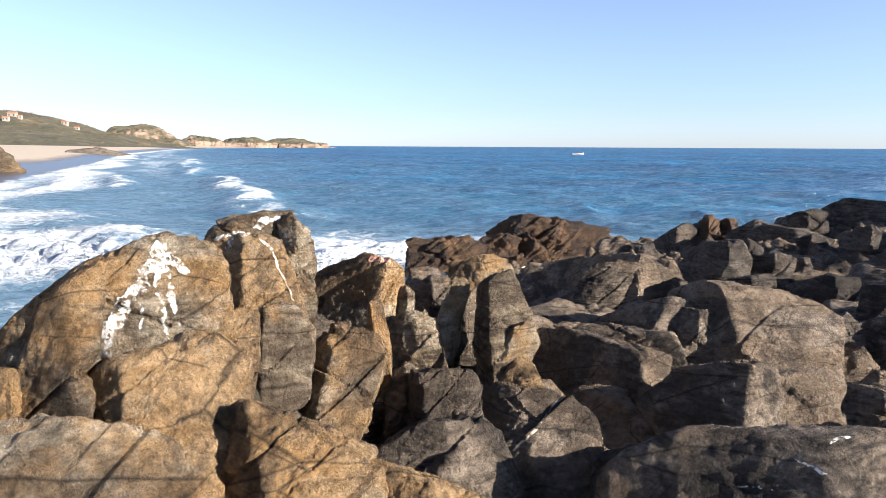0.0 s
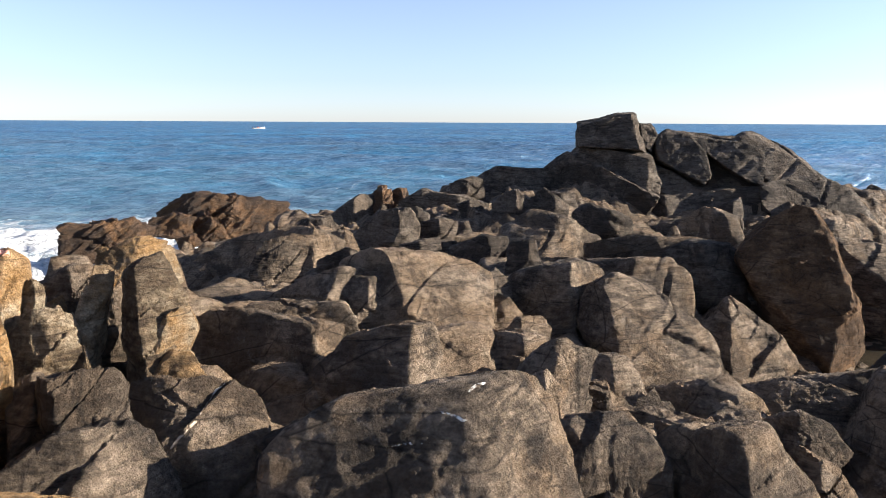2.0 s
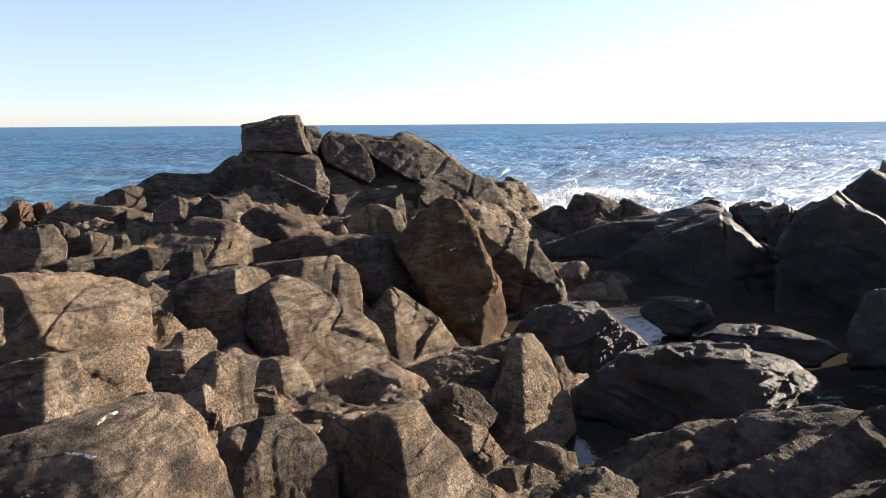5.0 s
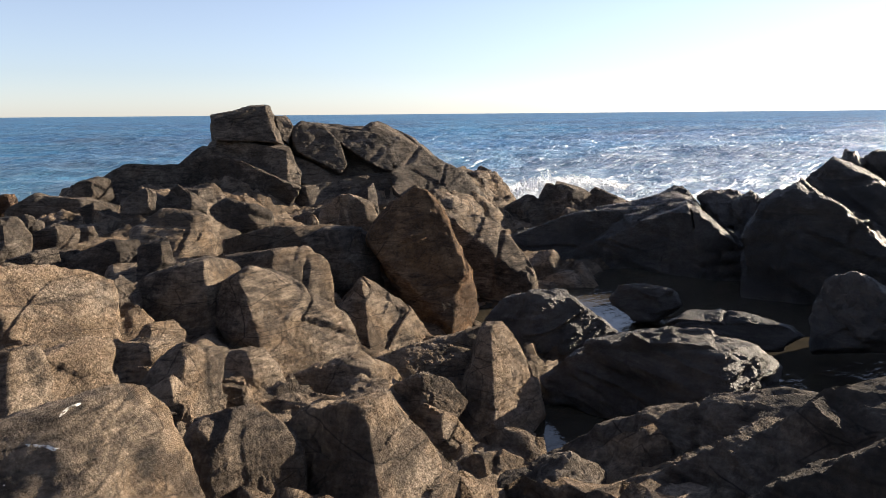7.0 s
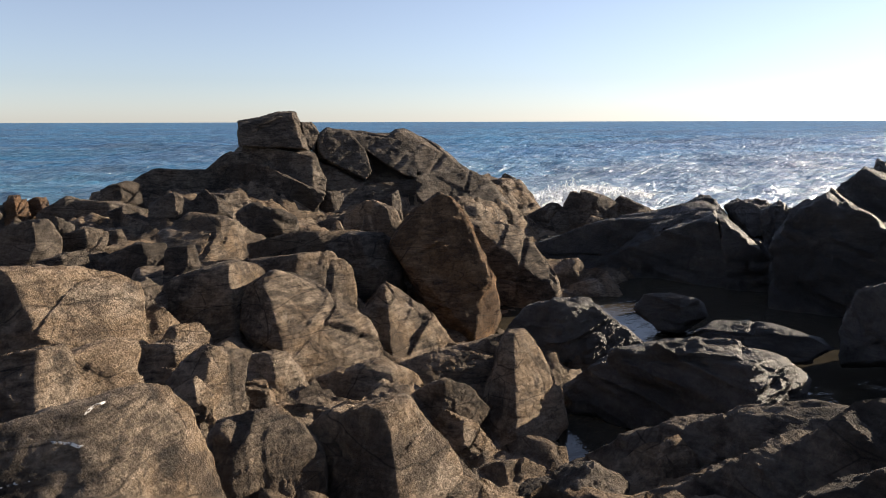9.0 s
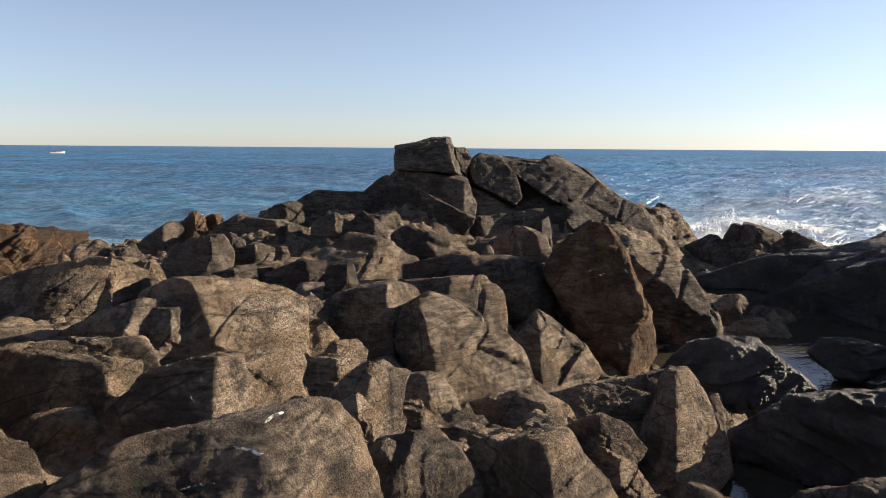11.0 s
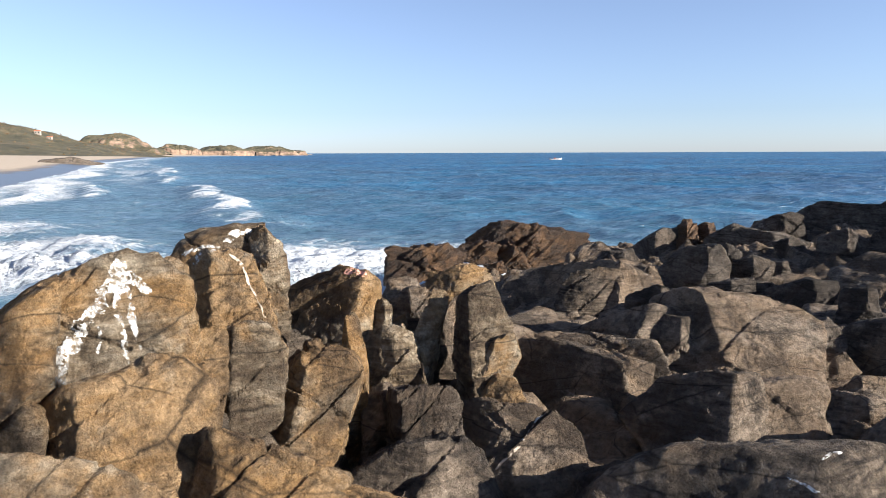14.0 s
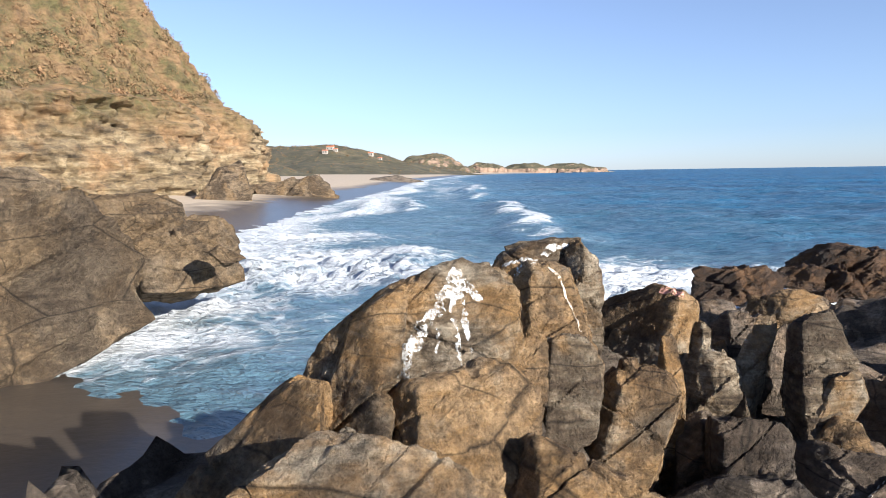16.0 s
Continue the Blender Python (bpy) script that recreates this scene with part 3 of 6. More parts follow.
ochre((-1.01, 2.16, 2.33), -24, 29, [(-0.38, -0.01), (-0.24, 0.11), (-0.1, 0.15), (0.05, 0.12), (0.23, 0.07), (0.4, -0.04), (0.39, -0.28), (-0.37, -0.23)], (0.01, 0.05), 0.17, 0.33, 11, faces=[(0.5, 0.7, -0.1, 1.0), (0.5, 0.4, 0.1, 0.3)])
ochre((-1.14, 2.32, 2.4), -20, 30, [(-0.07, 0.02), (-0.01, 0.05), (0.07, 0), (0.06, -0.07), (-0.05, -0.06)], (0.01, 0.01), 0.06, 0.09, 12)
ochre((-0.43, 2.63, 2.21), -24, 11, [(-0.23, -0.02), (-0.19, 0.17), (-0.07, 0.12), (0.09, 0.05), (0.28, -0.01), (0.27, -0.24), (-0.26, -0.29)], (0.07, 0.04), 0.18, 0.3, 13, faces=[(0.5, 0.6, 0.3, 0.6), (0.2, 0.6, -1.0, 0.3)])
ochre((-0.43, 3.7, 2.14), -18, 7, [(-0.22, -0.36), (-0.17, -0.04), (-0.16, 0.09), (-0.09, 0.19), (0.03, 0.24), (0.18, 0.2), (0.23, 0.12), (0.21, -0.02), (0.06, -0.28), (-0.15, -0.42)], (0.08, 0.1), 0.22, 0.39, 14, faces=[(0.6, 0.55, 0.45, -0.05), (0.25, 0.6, -1.1, 0.3), (0.55, 0.85, 0.1, 1.4)])
ochre((-0.27, 3.91, 2.11), -18, 4, [(-0.06, 0.34), (-0.02, 0.43), (0.04, 0.37), (0.07, 0.12), (0.08, -0.05), (0.05, -0.47), (0.02, -0.67), (-0.07, -0.68), (-0.07, -0.12), (-0.04, 0.11)], (0, 0.09), 0.1, 0.29, 15)
pink_top = ochre((-0.51, 4.79, 2.28), -12, 7, [(-0.34, -0.06), (-0.29, 0.18), (-0.09, 0.25), (0.09, 0.27), (0.22, 0.27), (0.3, 0.18), (0.31, 0.07), (0.23, 0), (0.16, -0.41), (-0.19, -0.5), (-0.33, -0.44)], (0.02, 0.1), 0.31, 0.59, 16, faces=[(0.7, 0.6, -0.85, 0.7), (0.78, 0.55, 1.1, 0.2)])
ochre((-0.17, 4.62, 2.27), -13, 2, [(-0.06, 0.06), (-0, 0.13), (0.06, 0.09), (0.06, -0.14), (-0.01, -0.21), (-0.06, -0.11)], (0.02, 0.03), 0.08, 0.16, 17)
ochre((-0.07, 4.77, 2.2), -13, 1, [(-0.06, 0.03), (0.03, 0.08), (0.06, -0), (-0.02, -0.14)], (-0, 0.02), 0.07, 0.15, 18)
ochre((-0.1, 4.42, 2.08), -16, 1, [(-0.17, 0.09), (-0.06, 0.19), (0.09, 0.18), (0.16, 0.1), (0.13, -0.31), (-0.14, -0.37)], (0.02, 0.04), 0.16, 0.33, 19)
ochre((0.06, 4.32, 1.99), -18, -1, [(-0.06, 0.07), (0.01, 0.12), (0.07, -0.15), (-0.05, -0.19)], (0.02, 0.03), 0.07, 0.15, 20)
ochre((0.09, 4.67, 2.15), -14, -1, [(0.04, 0.29), (0.13, 0.29), (0.14, 0.21), (0.07, 0.02), (-0.03, -0.35), (-0.08, -0.49), (-0.14, -0.5), (-0.09, -0.06), (-0.01, 0.16)], (-0.02, 0.06), 0.14, 0.26, 21, faces=[(0.6, 0.6, 0.5, 0.3), (0.3, 0.6, -1.0, 0.3)])
grey((0, 5.22, 2.16), -13, 0, [(-0.2, 0.08), (-0.03, 0.19), (0.2, 0.18), (0.19, -0.23), (-0.02, -0.33), (-0.18, -0.18)], (0, 0.04), 0.2, 0.38, 22)
ochre((0.44, 4.5, 2.24), -14, -6, [(-0.17, 0.17), (-0.1, 0.23), (0.04, 0.27), (0.09, 0.17), (0.17, 0.02), (0.16, -0.06), (0.08, -0.26), (-0.03, -0.35), (-0.15, -0.48), (-0.16, -0.04)], (-0.01, 0.03), 0.17, 0.33, 23, faces=[(0.55, 0.6, 0.45, 0.3), (0.2, 0.6, -1.7, 0.1)])
ochre((0.47, 4.45, 2.01), -17, -6, [(0.01, 0.16), (0.11, 0.21), (0.16, 0.15), (0.18, 0.07), (0.05, -0.02), (-0.06, -0.25), (-0.18, -0.38), (-0.21, -0.21)], (0.07, 0.05), 0.19, 0.34, 24, faces=[(0.7, 0.6, 0.6, -0.3), (0.3, 0.5, -0.9, 0.2)])
grey((0.23, 5.07, 1.95), -15, -3, [(-0.17, -0.32), (-0.06, 0.21), (0.06, 0.37), (0.14, 0.3), (0.17, -0.4), (0.07, -0.52), (-0.15, -0.55)], (-0.01, 0.07), 0.13, 0.28, 25)
ochre((0.37, 6.31, 2.21), -10, -3, [(-0.34, -0.18), (-0.26, 0.06), (-0.03, 0.1), (0.07, 0.15), (0.28, 0.07), (0.3, -0.14), (0.04, -0.25)], (0.03, 0.03), 0.16, 0.35, 26)
grey((-0.16, 3.85, 1.92), -20, 5, [(-0.07, 0.11), (-0.01, 0.19), (0.1, 0.2), (0.11, 0.01), (-0.03, -0.35), (-0.1, -0.34)], (0.03, 0.04), 0.11, 0.23, 27)
grey((0.1, 3.71, 1.94), -21, 1, [(-0.2, 0.22), (0.09, 0.21), (0.17, 0.12), (0.16, -0.2), (0.09, -0.32), (-0.19, -0.34)], (-0.03, 0.04), 0.18, 0.36, 28, faces=[(0.5, 0.6, 0.2, 0.4), (0.2, 0.6, -1.0, 0.2)])
grey((0.11, 3.46, 1.72), -26, 1, [(-0.36, 0.09), (-0.13, 0.24), (0.12, 0.28), (0.23, 0.2), (0.38, -0.26), (0.37, -0.48), (-0.41, -0.44)], (-0.01, 0.12), 0.26, 0.54, 29)
veined = grey((0.58, 3.98, 1.76), -22, -7, [(-0.39, 0.16), (-0.22, 0.21), (0.06, 0.2), (0.17, 0.15), (0.28, 0.1), (0.36, -0.23), (0.31, -0.3), (0.03, -0.3), (-0.16, -0.34), (-0.37, -0.21)], (-0.07, 0.03), 0.19, 0.46, 30, faces=[(0.5, 0.7, 0.2, 0.7), (0.35, 0.6, -0.7, 0.4)])
ochre((0.49, 4.19, 1.92), -19, -5, [(-0.24, -0.1), (-0.02, 0.13), (0.09, 0.13), (0.23, -0.15), (-0.02, -0.2)], (0.08, 0.03), 0.13, 0.28, 31)
ochre((-0.31, 2.77, 2.05), -25, 10, [(-0.16, 0.19), (-0, 0.13), (0.17, -0.01), (0.16, -0.3), (-0.07, -0.27), (-0.11, 0.02)], (-0.01, 0.04), 0.16, 0.29, 32)
ochre((0.02, 2.96, 1.86), -27, 3, [(-0.23, 0.15), (-0.04, 0.09), (0.24, -0.01), (0.23, -0.22), (-0.2, -0.2)], (0.02, 0.03), 0.15, 0.28, 33)
gull_rock = grey((1.46, 3.07, 1.76), -26, -22, [(-0.72, 0.04), (-0.53, 0.21), (-0.28, 0.3), (0.01, 0.35), (0.45, 0.39), (0.52, 0.32), (0.59, 0.15), (0.62, -0.03), (0.62, -0.48), (0.6, -0.74), (-0.44, -0.66), (-0.55, -0.4)], (0.2, 0.11), 0.45, 0.92, 34, soft=28.0, level=6, faces=[(0.6, 0.9, -0.25, 0.9), (0.72, 0.65, 1.0, 0.35), (0.5, 0.6, -0.2, 0.2)], facet=0.032, crack=0.035)
grey((1.14, 3.59, 1.7), -24, -14, [(-0.34, -0), (0, 0.14), (0.26, 0.24), (0.33, 0.2), (0.14, -0.07), (0.01, -0.43), (-0.22, -0.31)], (-0.05, 0.05), 0.27, 0.53, 35)
grey((1.88, 4.93, 1.6), -18, -18, [(-0.5, -0.08), (-0.24, 0.16), (0.03, 0.23), (0.38, 0.24), (0.43, 0.14), (0.35, -0.26), (0.18, -0.4), (-0.17, -0.4)], (0.17, 0.07), 0.26, 0.55, 36, faces=[(0.72, 0.75, -0.5, 0.55), (0.78, 0.7, 1.2, 0.35)], facet=0.032, crack=0.035)
grey((2.48, 5.02, 1.51), -18, -24, [(-0.23, 0.16), (0.06, 0.24), (0.29, 0.21), (0.24, -0.24), (0.07, -0.39), (-0.31, -0.38)], (0.05, 0.05), 0.25, 0.49, 37, faces=[(0.5, 0.6, 0.4, 0.55), (0.15, 0.5, -0.9, 0.3)])
grey((2.92, 4.91, 1.51), -18, -29, [(-0.22, 0.15), (0.03, 0.18), (0.25, 0.13), (0.14, -0.15), (-0.02, -0.3), (-0.24, -0.3)], (0.08, 0.04), 0.19, 0.38, 38)
grey((2.91, 4.33, 1.55), -19, -32, [(-0.29, -0.04), (-0.11, 0.19), (0.01, 0.26), (0.16, 0.16), (0.29, 0.15), (0.15, -0.23), (0.08, -0.41), (-0.06, -0.41), (-0.21, -0.28)], (-0.01, 0.07), 0.27, 0.52, 39, faces=[(0.5, 0.7, -0.5, 0.6), (0.58, 0.65, 0.9, 0.4)])
grey((2.65, 4.03, 1.56), -21, -32, [(-0.12, 0.08), (0.01, 0.14), (0.12, 0.04), (0.12, -0.19), (-0.01, -0.21), (-0.11, -0.15)], (0.01, 0.03), 0.12, 0.24, 40)
grey((1.52, 6.17, 1.62), -15, -11, [(-0.52, 0.11), (-0.43, 0.16), (0.44, 0.12), (0.52, -0.01), (0.49, -0.19), (0.12, -0.24), (-0.48, -0.21)], (0.14, 0.03), 0.16, 0.35, 41, faces=[(0.5, 0.8, -0.1, 1.8), (0.5, 0.6, -0.2, 0.1)])
grey((1.24, 5.91, 1.45), -17, -9, [(-0.59, 0.25), (-0.23, 0.36), (0.05, 0.31), (0.63, 0.16), (0.52, -0.02), (0.37, -0.65), (-0.1, -0.59), (-0.49, -0.1)], (-0.05, 0.12), 0.3, 0.75, 42, faces=[(0.5, 0.55, -0.6, 0.2), (0.5, 0.9, -0.1, 1.9), (0.9, 0.6, 1.3, 0.3)], facet=0.032, crack=0.035)
grey((1.15, 5.42, 1.3), -20, -9, [(-0.38, 0.05), (-0.05, 0.18), (0.26, 0.17), (0.37, -0.04), (0.32, -0.21), (-0.08, -0.22), (-0.33, -0.16)], (0.01, 0.04), 0.14, 0.41, 43, faces=[(0.5, 0.6, -0.6, 0.2), (0.5, 0.85, 0, 1.6)])
grey((2.78, 6.52, 1.67), -13, -21, [(-0.72, 0.27), (-0.36, 0.39), (0.12, 0.36), (0.48, 0.3), (0.76, 0.2), (0.67, 0.04), (0.59, -0.5), (0.39, -0.64), (-0.26, -0.65), (-0.62, -0.54), (-0.49, -0.04), (-0.66, 0.13)], (-0.01, 0.13), 0.42, 0.8, 44, faces=[(0.5, 0.6, 0.5, 0.75), (0.3, 0.5, -0.7, 0.3), (0.88, 0.6, 1.5, 0.3)], facet=0.032, crack=0.035)
brown((2.22, 7.03, 1.86), -11, -16, [(-0.23, 0.04), (0.02, 0.16), (0.22, 0.11), (0.21, -0.02), (0.1, -0.21), (-0.22, -0.25)], (0.08, 0.03), 0.17, 0.33, 45)
grey((2.28, 6.38, 1.64), -14, -18, [(-0.23, 0.23), (0.12, 0.22), (0.24, 0.1), (0.06, -0.37), (-0.21, -0.38)], (-0.01, 0.05), 0.23, 0.45, 46)
grey((1.89, 6.6, 1.69), -13, -14, [(-0.66, 0.05), (0.19, 0.23), (0.44, 0.17), (0.54, -0.31), (0.31, -0.38), (-0.27, -0.25)], (0.06, 0.05), 0.22, 0.52, 47, faces=[(0.6, 0.7, -0.8, 1.0), (0.7, 0.5, 0.6, 0.3)])
grey((1.77, 8.97, 1.54), -11, -9, [(-1.06, 0.29), (-0.53, 0.41), (-0.05, 0.41), (0.6, 0.42), (0.75, 0.14), (1.2, 0.09), (1.09, -0.12), (-0.1, -0.64), (-0.93, -0.75), (-1.01, -0.11)], (-0.04, 0.23), 0.41, 0.81, 48, faces=[(0.7, 0.7, -0.75, 0.6), (0.75, 0.65, 0.9, 0.45)])
grey((1.99, 8.62, 1.75), -10, -11, [(-0.42, -0.31), (-0.28, 0.1), (0.14, 0.22), (0.4, 0.16), (0.31, -0.26), (-0.02, -0.31)], (-0.06, 0.04), 0.18, 0.42, 49)
reef((2.49, 17.15, 1.16), -7, -7, [(-1.44, 0.1), (-0.86, 0.45), (0.04, 0.45), (0.26, 0.28), (1.21, 0.24), (1.45, -0.4), (1.31, -0.71), (-0.03, -0.75), (-1.35, -0.42)], (0.03, 0.1), 0.48, 1.01, 50)
reef((1.97, 16.6, 1.04), -8, -6, [(-0.46, -0.19), (-0.08, 0.34), (0.22, 0.03), (0.45, -0.37), (-0.13, -0.41)], (0.08, 0.06), 0.37, 0.62, 51)
reef((1.22, 16.26, 1.15), -7, -3, [(-0.43, 0.1), (0, 0.19), (0.48, 0.09), (0.33, -0.32), (-0.43, -0.26)], (0.16, 0.04), 0.2, 0.42, 52)
reef((0.09, 13.78, 1.29), -8, 1, [(-0.72, 0.22), (0.07, 0.25), (0.4, 0.29), (0.74, 0.11), (0.57, -0.27), (0.02, -0.4), (-0.77, -0.46)], (-0.05, 0.06), 0.3, 0.65, 53)
reef((1.22, 12.25, 1.38), -9, -4, [(-0.19, 0.05), (0.14, 0.1), (0.19, -0.09), (-0.11, -0.16)], (0.02, 0.02), 0.13, 0.23, 54)
dark((3.57, 13.39, 1.34), -8, -14, [(-0.39, -0.08), (-0.25, 0.11), (0.24, 0.19), (0.4, -0.01), (0, -0.35)], (0.1, 0.04), 0.22, 0.42, 55)
dark((5.33, 16.53, 1.16), -7, -17, [(-0.62, -0.07), (0.06, 0.38), (0.45, 0.43), (0.53, -0.37), (0.4, -0.71), (-0.47, -0.68)], (-0.08, 0.09), 0.45, 0.9, 56)
reef((5.89, 16.35, 1.36), -6, -19, [(-0.22, 0.17), (-0.09, 0.4), (0.23, 0.36), (0.23, -0.42), (-0.19, -0.71)], (0, 0.09), 0.23, 0.49, 57)
reef((6.39, 16.49, 1.43), -6, -21, [(-0.23, 0.2), (0.13, 0.26), (0.24, -0.08), (-0.15, -0.44)], (0.04, 0.06), 0.23, 0.46, 58)
dark((6.99, 15.38, 1.36), -6, -24, [(-1.01, 0.04), (-0.42, 0.34), (0.42, 0.27), (1.01, 0.05), (0.95, -0.54), (-0.86, -0.6)], (0.34, 0.08), 0.38, 0.83, 59)
dark((8.39, 16.94, 1.53), -5, -26, [(-0.44, 0.14), (0.07, 0.33), (0.41, 0.24), (0.34, -0.59), (-0.29, -0.58)], (-0.03, 0.07), 0.36, 0.71, 60)
dark((9.97, 17.23, 1.59), -5, -30, [(-1.14, 0.14), (-0.77, 0.45), (0.8, 0.41), (1.17, 0.17), (0.89, -0.78), (-1.06, -0.86)], (0.12, 0.1), 0.52, 1.08, 61)
dark((11.25, 17.04, 1.89), -4, -33, [(-0.53, 0.01), (0.01, 0.53), (0.46, 0.62), (0.47, -0.92), (-0.24, -1.11)], (0.13, 0.14), 0.5, 1.01, 62)
brown((4.31, 11.61, 1.38), -9, -19, [(-0.55, 0.01), (-0.15, 0.4), (0.37, 0.42), (0.52, 0.13), (0.43, -0.38), (0.08, -0.6), (-0.5, -0.66)], (0.18, 0.13), 0.43, 0.85, 63)
brown((5.16, 12.36, 1.58), -7, -22, [(-0.23, -0.19), (-0.06, 0.16), (0.19, 0.06), (0.18, -0.25)], (0, 0.03), 0.2, 0.36, 64)
brown((5.17, 11.59, 1.43), -8, -23, [(-0.38, 0.08), (0.04, 0.23), (0.39, 0.13), (0.16, -0.34), (-0.21, -0.37)], (0.07, 0.05), 0.24, 0.5, 65)
brown((5.84, 12.06, 1.35), -8, -25, [(-0.26, 0.1), (0.17, 0.13), (0.27, -0.14), (-0.22, -0.22)], (0.09, 0.03), 0.14, 0.3, 66)
brown((6.69, 13.32, 1.56), -7, -26, [(-0.29, 0.04), (0.06, 0.19), (0.3, -0.01), (-0.11, -0.32)], (-0.02, 0.04), 0.25, 0.41, 67)
brown((7.21, 12.48, 1.64), -6, -29, [(-0.43, 0.16), (0.03, 0.35), (0.43, 0.04), (0.31, -0.55), (-0.37, -0.47)], (0.03, 0.1), 0.45, 0.7, 68)
brown((7.78, 12.14, 1.65), -6, -32, [(-0.37, 0.15), (-0.1, 0.35), (0.08, 0.15), (0.36, 0.03), (0.3, -0.56), (-0.24, -0.56)], (0.1, 0.07), 0.46, 0.69, 69)
dark((8.33, 12.5, 1.71), -6, -33, [(-0.3, 0.17), (0.22, 0.17), (0.28, -0.27), (-0.15, -0.3)], (-0.04, 0.04), 0.19, 0.39, 70)
grey((6.37, 9.84, 1.45), -9, -32, [(-0.74, 0.13), (-0.32, 0.45), (0.09, 0.38), (0.76, 0.06), (0.72, -0.58), (-0.01, -0.69), (-0.64, -0.59)], (0.17, 0.13), 0.45, 0.86, 71, faces=[(0.45, 0.7, -0.3, 1.0), (0.6, 0.6, 1.0, 0.4)])
brown((8.03, 10.76, 1.48), -8, -36, [(-0.56, 0.19), (-0.25, 0.37), (0.46, 0.07), (0.58, -0.52), (-0.3, -0.59)], (0.1, 0.08), 0.38, 0.78, 72)
brown((5.09, 8.51, 1.49), -10, -30, [(-0.24, -0.17), (-0.18, 0.17), (0.18, 0.23), (0.25, -0.04), (0.18, -0.34), (-0.2, -0.32)], (0.08, 0.05), 0.23, 0.44, 73)
brown((4.46, 10.48, 1.33), -10, -22, [(-0.34, 0.04), (0.27, 0.19), (0.3, -0.17), (-0.15, -0.29)], (-0.02, 0.04), 0.19, 0.41, 74)
brown((5.18, 9.94, 1.3), -10, -27, [(-0.46, 0.07), (0.04, 0.27), (0.43, 0.24), (0.35, -0.25), (0.13, -0.42), (-0.37, -0.4)], (0.16, 0.09), 0.28, 0.58, 75)
brown((4.99, 10.91, 1.11), -10, -24, [(-0.51, 0.18), (0.21, 0.24), (0.52, -0.04), (0.2, -0.39), (-0.42, -0.3)], (0.13, 0.05), 0.19, 0.56, 76)
grey((4.54, 6.85, 1.32), -14, -33, [(-0.59, 0.05), (-0.47, 0.28), (-0.12, 0.41), (0.23, 0.48), (0.48, 0.39), (0.53, 0.27), (0.46, -0.18), (0.44, -0.86), (-0.04, -0.7), (-0.55, -0.53)], (0.14, 0.11), 0.53, 1.02, 77, faces=[(0.62, 0.7, -0.45, 0.25), (0.68, 0.7, 1.3, 0.3), (0.6, 0.9, 0, 1.6)], facet=0.032, crack=0.035)
grey((5.18, 6.01, 1.07), -16, -40, [(-0.73, 0.25), (-0.66, 0.48), (-0.36, 0.62), (-0.19, 0.59), (0.29, 0.26), (0.55, 0.09), (0.75, -0.62), (0.71, -0.88), (0.18, -1.01), (-0.22, -0.87), (-0.69, -0.17)], (0.02, 0.12), 0.57, 1.14, 78, faces=[(0.5, 0.6, 0.62, 0.7), (0.15, 0.6, -1.0, 0.2)], facet=0.032, crack=0.035)
grey((3.51, 6.41, 1.38), -15, -27, [(-0.35, -0.23), (-0.14, 0.07), (0.17, 0.16), (0.31, -0), (0.14, -0.21)], (0.11, 0.03), 0.15, 0.35, 80)
grey((3.5, 5.73, 1.4), -16, -30, [(-0.27, -0.12), (-0.08, 0.12), (0.15, 0.15), (0.25, 0.04), (0.19, -0.22), (-0.15, -0.24)], (-0.02, 0.03), 0.16, 0.33, 81)
brown((3.78, 6.95, 1.48), -13, -27, [(-0.23, 0.02), (0.06, 0.24), (0.24, 0.05), (0.15, -0.34), (-0.23, -0.33)], (0.02, 0.05), 0.23, 0.44, 82)
grey((6.97, 8.42, 1.46), -10, -39, [(-0.78, 0.06), (-0.16, 0.2), (0.76, 0.2), (0.79, -0.23), (-0.72, -0.39)], (0.2, 0.05), 0.24, 0.52, 83)
grey((6.21, 7.49, 1.2), -12, -39, [(-0.67, 0.3), (0.37, 0.36), (0.59, 0.12), (0.61, -0.64), (-0.1, -0.34), (-0.62, 0.02)], (-0.09, 0.08), 0.35, 0.67, 84)
dark((7.47, 7.71, 1.19), -11, -44, [(-0.56, 0.28), (-0.21, 0.46), (0.29, 0.43), (0.55, 0.27), (0.53, -0.69), (-0.17, -0.92), (-0.54, -0.56)], (0.01, 0.11), 0.55, 1.05, 85)
grey((6.77, 6.28, 0.68), -16, -47, [(-0.66, 0.08), (-0.34, 0.43), (-0.2, 0.58), (-0.02, 0.31), (0.35, 0.19), (0.55, -0.08), (0.68, -0.66), (0.09, -0.87), (-0.17, -0.86), (-0.49, -0.58)], (-0.02, 0.09), 0.58, 1.13, 87, faces=[(0.36, 0.7, -0.6, 0.3), (0.42, 0.65, 0.9, 0.45)])
grey((4.65, 4.73, 0.96), -20, -44, [(-0.46, 0.02), (-0.12, 0.1), (0.2, 0.23), (0.44, -0.02), (0.4, -0.29), (-0.44, -0.35)], (-0.03, 0.05), 0.2, 0.5, 88, faces=[(0.5, 0.75, 0.1, 1.6), (0.5, 0.55, -0.2, 0.1), (0.85, 0.6, 1.2, 0.2)])
grey((3.83, 4.92, 1.15), -20, -37, [(-0.33, 0.09), (-0.23, 0.21), (0.13, 0.21), (0.24, 0.06), (0.3, -0.36), (-0.03, -0.38)], (0.03, 0.05), 0.24, 0.47, 89)
